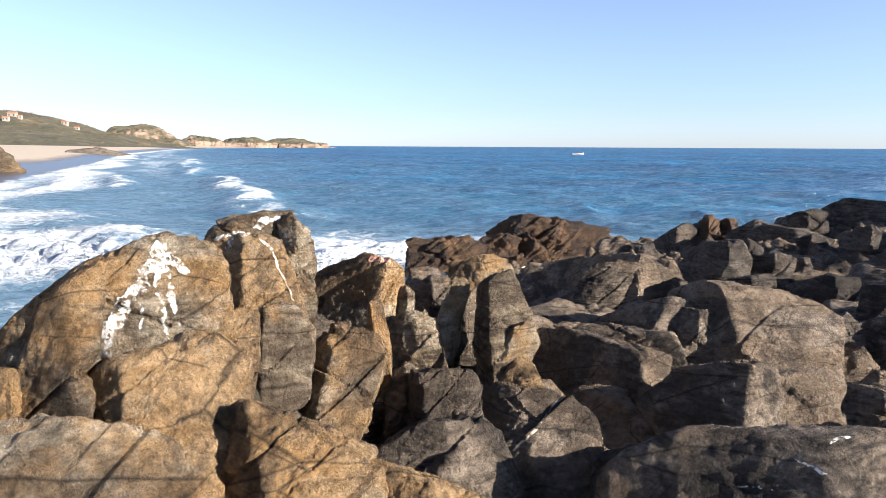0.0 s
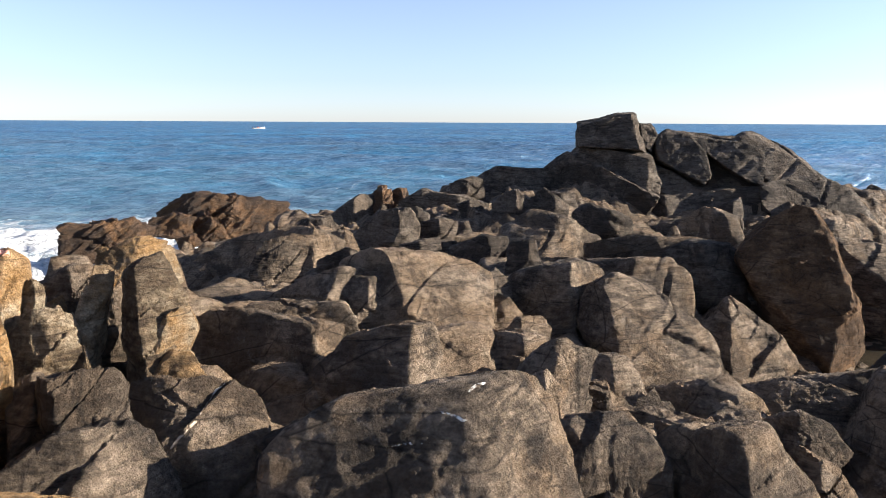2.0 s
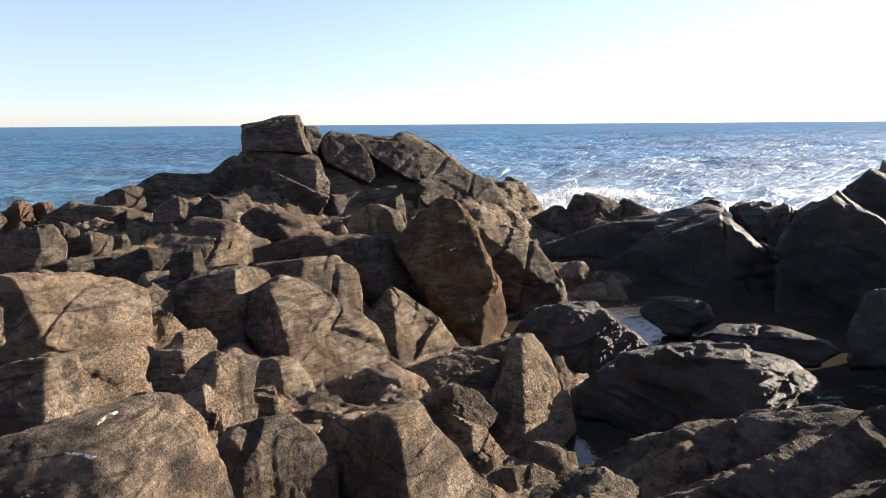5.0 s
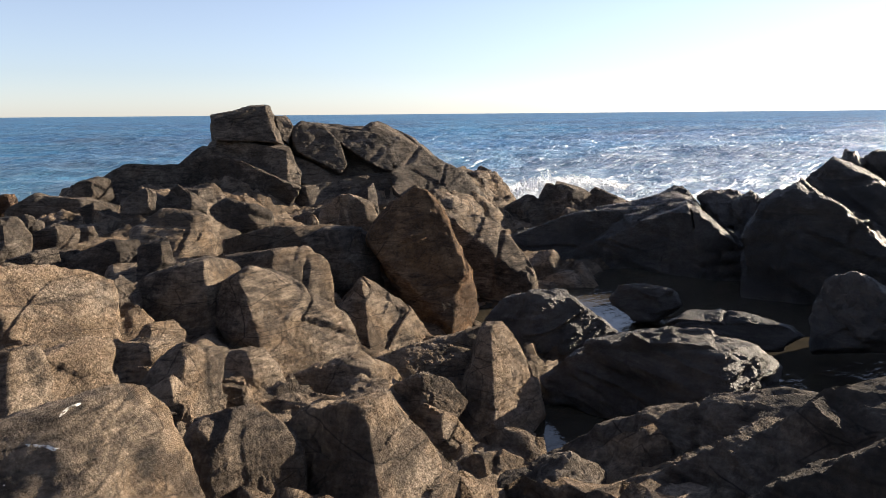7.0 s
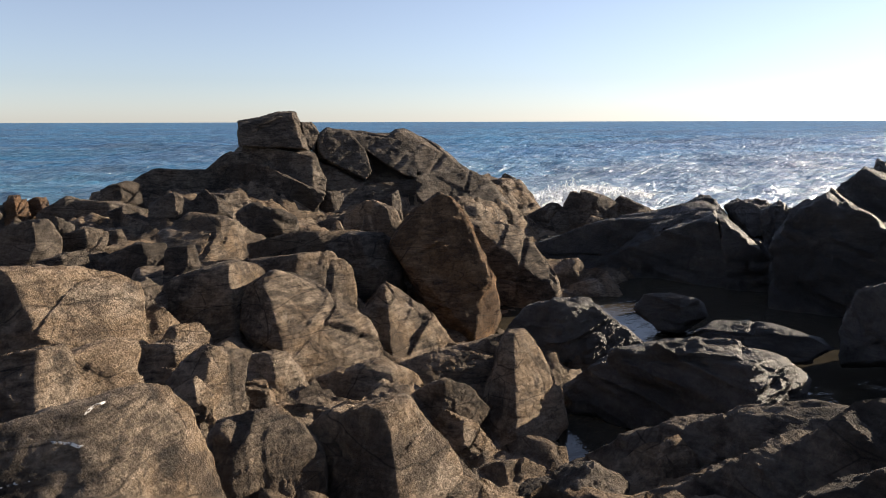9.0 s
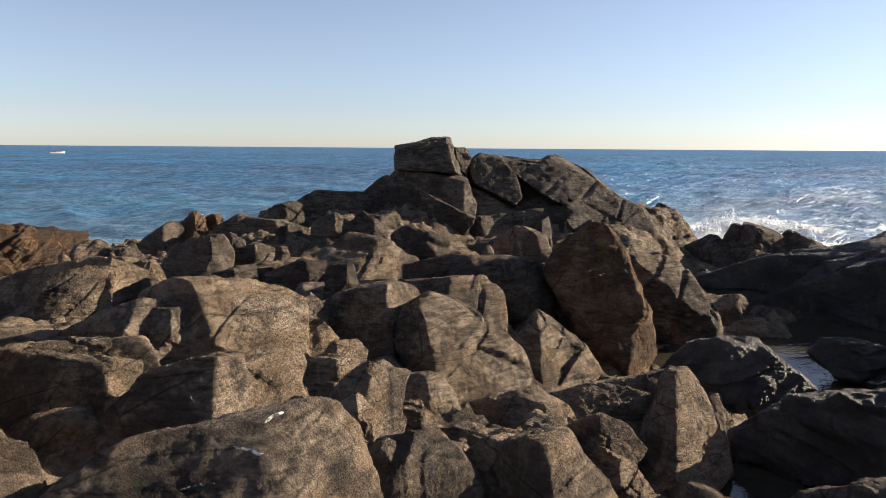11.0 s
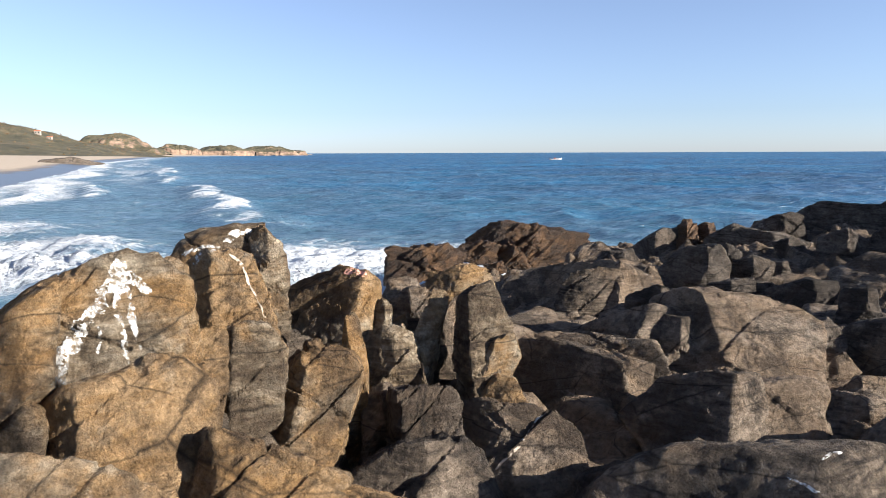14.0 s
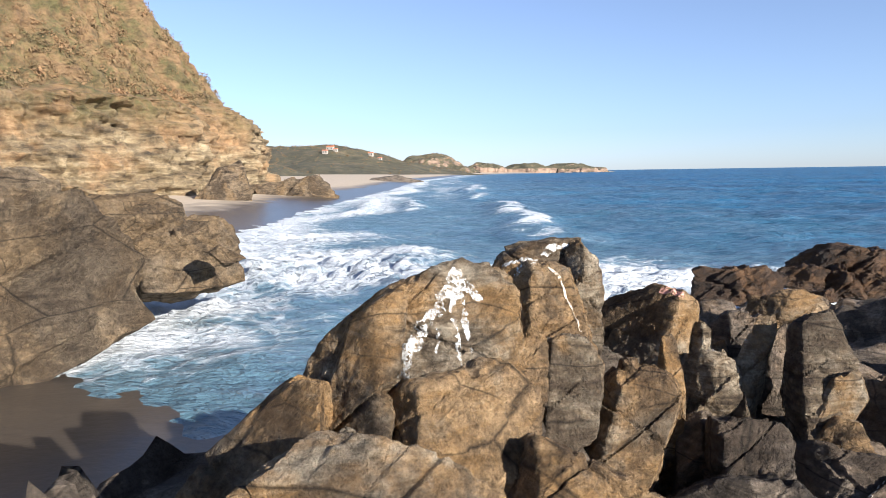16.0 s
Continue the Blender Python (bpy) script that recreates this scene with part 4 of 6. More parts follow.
grey((3.28, 4.45, 1.28), -21, -35, [(-0.21, -0.15), (-0.14, 0.09), (0.12, 0.13), (0.22, -0.13), (-0.02, -0.19)], (0.05, 0.03), 0.13, 0.27, 90, faces=[(0.5, 0.75, 0.1, 1.6), (0.5, 0.55, -0.2, 0.1), (0.85, 0.6, 1.2, 0.2)])
grey((4.27, 4.12, 1.04), -22, -46, [(-0.28, -0.14), (0.01, 0.13), (0.24, 0.13), (0.27, -0.14), (-0.22, -0.23)], (-0.04, 0.03), 0.13, 0.32, 91, faces=[(0.5, 0.75, 0.1, 1.6), (0.5, 0.55, -0.2, 0.1), (0.85, 0.6, 1.2, 0.2)])
grey((2.73, 3.98, 1.32), -23, -33, [(-0.07, 0.12), (0.1, 0.16), (0.09, -0.24), (-0.1, -0.24)], (0, 0.03), 0.1, 0.21, 92)
grey((2.7, 3.39, 1.23), -27, -37, [(-0.32, 0.23), (-0.25, 0.33), (0.09, 0.38), (0.21, 0.33), (0.34, 0.11), (0.3, -0.38), (0.27, -0.64), (-0.33, -0.69), (-0.34, 0.01)], (-0.01, 0.15), 0.3, 0.6, 93, faces=[(0.5, 0.82, 0.1, 1.1), (0.5, 0.6, 0.25, 0.1), (0.2, 0.6, -0.8, 0.1)])
grey((3.63, 4.04, 1.16), -22, -41, [(-0.4, 0.05), (-0.02, 0.14), (0.36, 0.05), (0.23, -0.2), (-0.11, -0.2)], (0.13, 0.03), 0.12, 0.33, 94, faces=[(0.5, 0.75, 0.1, 1.6), (0.5, 0.55, -0.2, 0.1), (0.85, 0.6, 1.2, 0.2)])
grey((3.36, 3.05, 1.2), -26, -48, [(-0.52, 0.16), (-0.39, 0.29), (-0.1, 0.37), (0.09, 0.38), (0.23, 0.24), (0.39, 0.05), (0.44, -0.35), (0.43, -0.58), (0.02, -0.65), (-0.42, -0.41)], (-0.01, 0.16), 0.36, 0.72, 95, faces=[(0.5, 0.85, 0.2, 1.1), (0.58, 0.7, 1.0, 0.4), (0.45, 0.6, -0.4, 0.15)], facet=0.032, crack=0.035)
grey((6.15, 4, 0.61), -21, -57, [(-0.47, -0.39), (-0.29, 0.4), (-0.19, 0.58), (-0.01, 0.58), (0.16, 0.37), (0.35, 0.01), (0.43, -0.28), (0.34, -0.45), (0.1, -0.63), (-0.26, -0.73)], (-0.09, 0.18), 0.45, 0.9, 96, faces=[(0.38, 0.75, -0.5, 0.35), (0.44, 0.75, 0.95, 0.45)], facet=0.032, crack=0.035, root=0.0)
grey((6.24, 4.91, 0.57), -20, -52, [(-0.72, 0.06), (-0.29, 0.22), (0.12, 0.31), (0.61, 0.47), (0.59, -0.36), (0.35, -0.67), (-0.53, -0.55)], (0.17, 0.09), 0.4, 0.84, 97, faces=[(0.5, 0.75, -0.2, 1.0), (0.7, 0.5, 0.3, 0.2)], root=0.0)
grey((5.19, 4.14, 0.74), -22, -52, [(-0.4, 0.07), (-0.08, 0.2), (0.17, 0.15), (0.35, -0.04), (0.21, -0.31), (-0.13, -0.28)], (-0.05, 0.04), 0.2, 0.44, 98, root=0.0)
grey((4.87, 3.74, 0.6), -25, -53, [(-0.29, 0.11), (-0.14, 0.25), (0.11, 0.16), (0.26, -0.05), (0.14, -0.4), (-0.07, -0.34)], (0.01, 0.05), 0.26, 0.5, 99, root=0.0)
grey((4.93, 3.48, 0.52), -26, -55, [(-0.1, 0.04), (0.07, 0.05), (0.09, -0.06), (-0.08, -0.1)], (0.02, 0.01), 0.06, 0.13, 100, root=0.0)
dark((11.7, 17.1, 1.66), -4, -34, [(-0.71, 0.01), (-0.34, 0.54), (0.17, 0.79), (0.66, 0.04), (0.5, -1.22), (-0.1, -1.36)], (-0.04, 0.17), 0.69, 1.36, 102)
brown((12.88, 14.95, 0.98), -7, -41, [(-0.77, -0.81), (-0.65, 0.08), (-0.09, 0.5), (0.68, 0.5), (0.79, 0.14), (-0.1, -0.87)], (0.14, 0.11), 0.55, 1.11, 107)
grey((12.21, 12.45, 0.95), -8, -44, [(-0.77, -0.62), (-0.68, 0.2), (-0.13, 0.48), (0.48, 0.23), (0.81, -0.54), (0.2, -0.7)], (0.27, 0.09), 0.47, 1, 108)
brown((11.9, 13.42, 0.81), -8, -41, [(-0.47, 0.04), (0.32, 0.29), (0.46, -0.35), (-0.28, -0.4)], (-0.03, 0.06), 0.28, 0.59, 109)
brown((13.18, 12.89, 1.15), -7, -46, [(-0.45, 0.12), (0.18, 0.41), (0.4, -0.63), (0.03, -0.34)], (0.04, 0.08), 0.42, 0.79, 110)
grey((10.24, 7.06, 1.07), -10, -56, [(-0.77, 0.44), (-0.22, 0.5), (0.16, 0.35), (0.71, -0.43), (0.68, -0.81), (0.11, -0.68), (-0.69, 0)], (0.19, 0.11), 0.46, 0.96, 111, faces=[(0.5, 0.6, 0.6, 1.0), (0.5, 0.3, -0.3, -0.1)])
dark((10.09, 6.92, 0.65), -12, -56, [(-0.71, 0.49), (0.05, 0.18), (0.66, 0.04), (0.71, -0.69), (-0.27, -0.81), (-0.6, -0.55)], (-0.1, 0.1), 0.15, 0.95, 112, faces=[(0.5, 0.6, -0.7, -0.2)])
dark((18.11, 11.5, 0.36), -8, -57, [(-0.68, -0.71), (-0.52, 0.19), (0.1, 0.52), (0.58, 0.43), (0.68, -0.66), (-0.16, -0.9)], (0.01, 0.11), 0.57, 1.11, 113)
dark((19, 10.61, 0.64), -7, -60, [(-0.85, -0.26), (-0.54, 0.54), (-0.09, 0.57), (0.3, 0.38), (0.83, 0.22), (0.87, -0.91), (-0.64, -1.14)], (0.15, 0.14), 0.68, 1.35, 114)
dark((19.71, 9.71, 0.65), -7, -64, [(-0.56, 0.14), (-0.27, 0.44), (0.12, 0.2), (0.56, 0.13), (0.46, -0.65), (-0.36, -0.83)], (0.19, 0.1), 0.51, 0.98, 115)
wet((16.21, 10.2, 0.07), -10, -57, [(-0.53, -0.25), (-0.19, 0.22), (0.19, 0.25), (0.49, -0.05), (0.15, -0.44)], (-0.03, 0.06), 0.28, 0.6, 116)
wet((15.17, 8.84, 0.09), -10, -59, [(-0.41, -0.05), (-0.09, 0.29), (0.19, 0.32), (0.4, 0.02), (0.17, -0.45), (-0.25, -0.53)], (0.04, 0.07), 0.34, 0.67, 117)
wet((15.25, 8.7, -0.4), -12, -60, [(-0.68, 0.15), (-0.05, 0.44), (0.47, 0.24), (0.7, -0.43), (0.04, -0.68), (-0.6, -0.58)], (0.18, 0.09), 0.45, 0.93, 118)
pool((8.22, 4.68, 0.62), -16, -59, [(-0.86, -0.04), (-0.55, 0.32), (-0.2, 0.4), (0.15, 0.38), (0.46, 0.12), (0.82, -0.13), (0.82, -0.27), (0.16, -0.38), (-0.74, -0.42)], (-0.13, 0.09), 0.41, 0.83, 128)
pool((10.03, 4.21, 0.6), -14, -67, [(-0.49, 0), (-0.36, 0.22), (0.02, 0.27), (0.4, 0.2), (0.47, -0.04), (0.11, -0.29), (-0.15, -0.27)], (0.16, 0.06), 0.28, 0.59, 129)
pool((8.99, 2.69, 0.7), -16, -73, [(-0.78, -0.06), (-0.43, 0.2), (-0.01, 0.25), (0.6, 0.12), (0.73, 0.02), (0.49, -0.16), (-0.04, -0.22), (-0.62, -0.22)], (-0.05, 0.05), 0.23, 0.51, 130, faces=[(0.5, 0.6, -0.1, 1.7), (0.5, 0.3, 0.0, 0.2)])
pool((7.25, 2.8, 0.65), -20, -68, [(-1.19, -0.13), (-0.71, 0.24), (-0.11, 0.4), (0.31, 0.45), (0.82, 0.37), (1.01, 0.22), (1.02, -0.07), (0.64, -0.31), (-0.66, -0.54), (-1.06, -0.39)], (-0.15, 0.06), 0.43, 1.02, 231, faces=[(0.55, 0.85, 0.0, 1.5), (0.5, 0.45, -0.3, 0.05), (0.85, 0.5, 1.0, 0.2)])
pool((9.67, 1.43, 0.99), -14, -82, [(-0.55, -0.15), (-0.41, 0.32), (-0.14, 0.42), (0.13, 0.29), (0.57, 0.03), (0.6, -0.35), (-0.47, -0.52)], (0.15, 0.09), 0.47, 0.82, 132)
slab((5.48, 1.86, 0.91), -24, -71, [(-1.04, -0.26), (-0.51, 0.05), (-0.12, 0.2), (0.56, 0.42), (0.82, 0.41), (0.93, 0.25), (0.29, -0.1), (-0.47, -0.42), (-0.96, -0.4)], (-0.06, 0.02), 0.3, 0.8, 461, faces=[(0.5, 0.6, -0.1, 1.0), (0.5, 0.3, -0.2, 0.3)])
slab((4.92, 1.05, 1.18), -24, -78, [(-1.15, -0.49), (-0.5, -0.03), (0.02, 0.29), (0.25, 0.49), (0.53, 0.59), (0.95, 0.61), (0.97, 0.25), (0.0, -0.22), (-0.59, -0.63)], (0.05, 0.1), 0.35, 0.8, 462, faces=[(0.5, 0.6, -0.1, 1.1), (0.5, 0.3, -0.2, 0.3)])
slab((4.41, 0.62, 1.36), -25, -83, [(-0.75, -0.4), (-0.32, 0.0), (0.08, 0.28), (0.63, 0.52), (0.66, -0.04), (-0.27, -0.45)], (0.0, -0.01), 0.35, 0.8, 463, faces=[(0.5, 0.6, -0.1, 1.1), (0.5, 0.3, -0.2, 0.3)])
slab((4.40, 2.37, 0.70), -29, -60, [(-0.35, 0.09), (0.06, 0.29), (0.29, 0.19), (0.38, -0.03), (-0.0, -0.28), (-0.37, -0.27)], (0.0, -0.0), 0.25, 0.8, 464, faces=[(0.4, 0.7, -0.3, 0.8), (0.6, 0.5, 0.8, 0.3)])
grey((4.66, 3.18, 0.5), -28, -54, [(-0.31, 0.03), (-0.07, 0.17), (0.18, 0.2), (0.35, 0.13), (0.25, -0.05), (-0.12, -0.36), (-0.33, -0.25)], (0.03, 0.04), 0.22, 0.46, 138, root=0.0)
grey((5.67, 3.48, 0.31), -25, -57, [(-0.15, -0.01), (-0.02, 0.1), (0.17, 0.09), (0.08, -0.15), (-0.12, -0.17)], (-0.02, 0.02), 0.11, 0.22, 140, root=0.0)
outcrop((-19, 19.5, 1.9), -3, 45, [(-1.54, 0.73), (0.66, 0.75), (1.42, 0.44), (1.5, -0.14), (-0.13, -0.99), (-1.29, -1.23)], (0.27, 0.16), 0.69, 1.72, 149)
outcrop((-16.15, 18.07, 1.17), -5, 42, [(-1.85, 0.37), (-0.16, 0.67), (1.39, 0.72), (1.56, 0.32), (1.87, -0.09), (0.29, -0.71), (-0.88, -1.13), (-1.59, -1.09)], (0.63, 0.15), 0.65, 1.74, 150)
outcrop((-19.39, 23.21, 1.28), -4, 40, [(-0.89, 0.15), (0.52, 0.3), (0.82, -0.27), (-0.25, -0.47)], (-0.05, 0.06), 0.31, 0.75, 151)
outcrop((-48.71, 61.23, 2.86), -0, 39, [(-2.93, -1.95), (-0.64, 1.05), (1.61, 1.89), (2.61, -2.06), (0.07, -2.41)], (0.28, 0.34), 1.72, 3.58, 152)
outcrop((-52.5, 79.49, 1.97), -1, 34, [(-5.6, -0.09), (-1.4, 0.7), (0.72, 0.88), (3.22, 1.06), (5.45, -1.71), (-1.47, -1.72)], (1.44, 0.22), 0.97, 3.21, 153)
dark((-110, 225, 0.34), -1, 26, [(-11.33, -2.04), (-6, 1.29), (1.42, 2.16), (10.93, 0.08), (11.53, -3.34), (-7.14, -3.26)], (-1.6, 0.44), 1.93, 6.51, 154)
dark((12.26, 16.26, 2.96), -1, -36, [(-0.92, 0.3), (0.08, 0.52), (0.53, 0.53), (0.66, 0.25), (0.67, -0.1), (0.94, -0.55), (0.53, -0.44), (-0.3, -0.34), (-0.92, -0.43)], (0.14, -0.03), 0.8, 1.8, 401, faces=[(0.5, 0.5, -0.1, 0.5), (0.1, 0.5, -1.2, 0.2)], blocks=16, crack=0.05, facet=0.035, ledge=0.012, rough=0.014, soft=140.0, root=0.0)
dark((13.17, 15.94, 2.80), -1, -39, [(-0.26, 0.42), (0.07, 0.42), (0.29, 0.13), (0.16, -0.43), (-0.22, -0.0)], (0.01, 0.11), 0.5, 1.8, 402, faces=[(0.5, 0.5, 0.4, 0.4)], blocks=16, crack=0.05, facet=0.035, ledge=0.012, rough=0.014, soft=140.0, root=0.0)
dark((12.28, 16.08, 2.02), -4, -36, [(-1.03, 0.58), (-0.41, 0.64), (0.49, 0.53), (0.84, 0.41), (1.15, -0.34), (1.11, -0.67), (-0.02, -0.51), (-1.13, -0.1), (-1.11, 0.39)], (-0.01, 0.1), 0.9, 1.8, 403, faces=[(0.55, 0.5, -0.2, 0.25), (0.9, 0.4, 1.0, 0.2)], blocks=16, crack=0.05, facet=0.035, ledge=0.012, rough=0.014, soft=140.0, root=0.0)
dark((11.74, 16.06, 1.58), -5, -35, [(-1.44, 0.26), (-0.66, 0.86), (0.41, 0.14), (1.51, -0.13), (1.14, -0.9), (0.36, -0.87), (-0.52, -0.61), (-1.18, -0.14)], (-0.05, -0.17), 0.9, 1.8, 404, faces=[(0.6, 0.5, -0.55, 0.1), (0.5, 0.2, -0.1, -0.4)], blocks=16, crack=0.05, facet=0.035, ledge=0.012, rough=0.014, soft=140.0, root=0.0)
dark((12.59, 15.09, 0.95), -7, -39, [(-0.34, -0.18), (0.28, 0.5), (0.34, -0.02), (-0.15, -0.51)], (0.03, -0.05), 0.5, 1.8, 405, faces=[(0.4, 0.6, 1.0, 0.2), (0.2, 0.5, -0.8, 0)], blocks=16, crack=0.05, facet=0.035, ledge=0.012, rough=0.014, soft=140.0, root=0.0)
dark((14.00, 15.48, 2.28), -3, -41, [(-0.74, 0.57), (-0.43, 0.77), (0.14, 0.71), (0.56, 0.32), (0.8, -0.37), (0.47, -0.79), (0.01, -0.46), (-0.67, -0.14), (-0.79, 0.17)], (-0.07, 0.09), 0.8, 1.8, 406, faces=[(0.5, 0.5, 0.1, 0.55)], blocks=16, crack=0.05, facet=0.035, ledge=0.012, rough=0.014, soft=140.0, root=0.0)
dark((14.91, 15.05, 2.30), -3, -44, [(-1.08, 0.73), (-0.27, 0.63), (0.35, 0.55), (1.1, 0.22), (1.11, -0.75), (0.46, -0.54), (-0.28, -0.09), (-0.77, 0.29)], (0.08, 0.13), 0.9, 1.8, 407, faces=[(0.5, 0.5, 0.2, 0.6)], blocks=16, crack=0.05, facet=0.035, ledge=0.012, rough=0.014, soft=140.0, root=0.0)
dark((16.33, 14.45, 2.28), -3, -48, [(-1.18, 0.57), (-0.95, 0.72), (-0.68, 0.74), (-0.38, 0.49), (0.18, 0.33), (0.64, -0.04), (1.19, -0.54), (0.53, -0.7), (-0.39, -0.75), (-0.46, 0.11)], (-0.15, 0.09), 1.1, 1.8, 408, faces=[(0.5, 0.5, 0.35, 0.7)], blocks=16, crack=0.05, facet=0.035, ledge=0.012, rough=0.014, soft=140.0, root=0.0)
dark((13.78, 15.10, 1.68), -4, -42, [(-0.89, 0.53), (-0.08, 0.26), (0.41, -0.06), (0.91, -0.28), (0.56, -0.53), (-0.65, -0.3), (-0.82, 0.15)], (-0.08, -0.03), 0.6, 1.8, 409, faces=[(0.5, 0.5, 0.0, 0.6)], blocks=16, crack=0.05, facet=0.035, ledge=0.012, rough=0.014, soft=140.0, root=0.0)
dark((14.11, 14.57, 1.04), -6, -43, [(-1.26, 0.42), (-0.06, 0.21), (0.36, 0.48), (1.28, 0.66), (1.29, -0.13), (0.74, -0.69), (-0.39, -0.36), (-1.2, -0.35)], (0.1, 0.03), 0.7, 1.8, 410, faces=[(0.5, 0.6, 0.2, 0.4)], blocks=16, crack=0.05, facet=0.035, ledge=0.012, rough=0.014, soft=140.0, root=0.0)
dark((16.42, 13.26, 0.88), -7, -51, [(-1.34, 0.8), (-0.38, 1.02), (0.18, 0.97), (0.8, 0.66), (1.35, -0.04), (1.25, -0.53), (0.64, -1.03), (-0.13, -0.77), (-1.24, -0.17)], (0.13, 0.1), 1.1, 1.8, 411, faces=[(0.5, 0.6, 0.5, 0.65), (0.85, 0.3, 0.9, 0.1)], blocks=16, crack=0.05, facet=0.035, ledge=0.012, rough=0.014, soft=140.0, root=0.0)
dark((15.87, 14.72, 1.48), -5, -47, [(-2.69, 1.35), (-1.72, 1.47), (-0.36, 1.38), (1.05, 0.73), (2.27, -0.07), (2.77, -0.99), (1.33, -1.5), (-2.71, -1.03)], (-0.01, 0.17), 0.9, 1.8, 412, faces=[(0.5, 0.6, 0.2, 0.55)], blocks=16, crack=0.05, facet=0.035, ledge=0.012, rough=0.014, soft=140.0, root=0.0)
wet((14.26, 7.04, 1.00), -8, -63, [(-1.83, -0.33), (-0.69, 0.08), (0.02, 0.2), (1.4, 0.66), (1.73, 0.46), (0.51, -0.17), (-0.5, -0.65), (-1.0, -0.52)], (-0.04, -0.03), 0.5, 1.8, 421, faces=[(0.5, 0.6, -0.3, 1.8), (0.5, 0.3, -0.2, 0.2)], root=0.35)
wet((13.98, 5.80, 0.56), -10, -67, [(-1.51, -0.06), (-0.51, 0.53), (0.65, 1.02), (0.9, 0.35), (1.0, -0.32), (1.47, -0.89), (-0.88, -1.06), (-1.48, -0.63)], (-0.05, -0.13), 0.9, 1.8, 422, faces=[(0.6, 0.6, -0.35, -0.05), (0.55, 0.85, -0.2, 1.4)], root=0.35)
wet((14.31, 4.34, 0.68), -10, -73, [(-0.87, 0.91), (-0.42, 0.57), (0.29, 0.06), (0.8, -0.51), (0.83, -0.87), (-0.04, -0.95), (-0.53, -0.33)], (0.01, -0.16), 0.8, 1.8, 423, faces=[(0.35, 0.7, 0.35, 0.1), (0.5, 0.75, 0.5, 1.3)], root=0.35)
wet((15.59, 5.89, 1.37), -7, -69, [(-0.48, 0.09), (-0.17, 0.3), (0.14, 0.26), (0.48, -0.28), (0.01, -0.22)], (-0.0, 0.03), 0.5, 1.8, 424, faces=[(0.5, 0.6, 0.1, 0.8)], root=0.35)
wet((15.67, 5.06, 1.34), -7, -72, [(-0.5, 0.18), (-0.21, 0.32), (0.31, 0.32), (0.49, -0.18), (-0.02, -0.33)], (0.01, 0.06), 0.5, 1.8, 425, faces=[(0.5, 0.6, 0.1, 0.9), (0.2, 0.5, -0.9, 0.2)], root=0.35)
wet((15.35, 4.37, 1.31), -7, -74, [(-0.38, 0.13), (-0.05, 0.39), (0.36, 0.13), (0.22, -0.38), (-0.2, -0.4)], (-0.01, -0.03), 0.5, 1.8, 426, faces=[(0.5, 0.6, 0.3, 0.9), (0.2, 0.5, -0.9, 0.2)], root=0.35)
wet((13.54, 2.62, 1.01), -9, -79, [(-1.21, 0.22), (-0.87, 0.76), (-0.48, 1.07), (-0.06, 0.83), (0.64, 0.39), (1.09, 0.03), (1.15, -0.7), (-0.0, -1.1), (-0.65, -0.99), (-1.11, -0.31)], (-0.15, 0.02), 0.9, 1.8, 427, faces=[(0.45, 0.6, -0.15, 0.1), (0.5, 0.8, 0.4, 1.3)], root=0.35)
wet((14.81, 2.37, 1.73), -6, -81, [(-0.91, 0.24), (-0.5, 0.71), (-0.09, 0.54), (0.37, 0.19), (0.83, -0.01), (0.9, -0.66), (0.2, -0.48), (-0.55, -0.01)], (0.03, 0.06), 0.7, 1.8, 428, faces=[(0.4, 0.6, -0.3, 0.4), (0.5, 0.8, 0.4, 1.1)], root=0.35)
wet((15.51, 2.74, 2.31), -3, -80, [(-0.22, 0.04), (-0.11, 0.24), (0.08, 0.18), (0.21, 0.01), (0.02, -0.24)], (-0.0, 0.05), 0.4, 1.8, 429, faces=[(0.4, 0.6, -0.3, 0.4)], root=0.35)
wet((15.89, 2.10, 2.05), -4, -83, [(-0.51, 0.26), (-0.29, 0.45), (0.14, 0.39), (0.47, 0.06), (0.46, -0.43), (-0.22, -0.19)], (0.01, 0.09), 0.5, 1.8, 430, faces=[(0.4, 0.6, -0.3, 0.5)], root=0.35)
wet((13.18, 7.41, 0.04), -12, -60, [(-0.64, 0.4), (-0.05, 0.51), (0.3, 0.37), (0.63, -0.21), (0.29, -0.5), (-0.39, -0.21)], (0.02, 0.06), 0.4, 1.8, 431, faces=[(0.5, 0.6, -0.2, 1.0)], root=0.35)
wet((14.49, 8.29, 0.29), -10, -60, [(-0.48, 0.27), (0.03, 0.28), (0.47, -0.05), (0.44, -0.27), (-0.12, -0.2)], (0.07, 0.01), 0.35, 1.8, 432, faces=[(0.5, 0.6, -0.2, 1.0)], root=0.35)
boulder((8.31, 6.91, 1.08), -12, -49, [(-0.11, 1.08), (0.1, 1.05), (0.34, 0.73), (0.5, 0.32), (0.72, -0.22), (0.77, -0.63), (0.62, -0.96), (0.37, -1.08), (0.04, -0.87), (-0.4, -0.25), (-0.77, 0.31), (-0.65, 0.61), (-0.4, 0.9)], (0.09, 0.08), 0.5, 1.0, 86, faces=[(0.48, 0.6, 0.15, 0.3), (0.86, 0.36, 1.4, 0.0), (0.25, 0.38, -0.7, -0.5)])
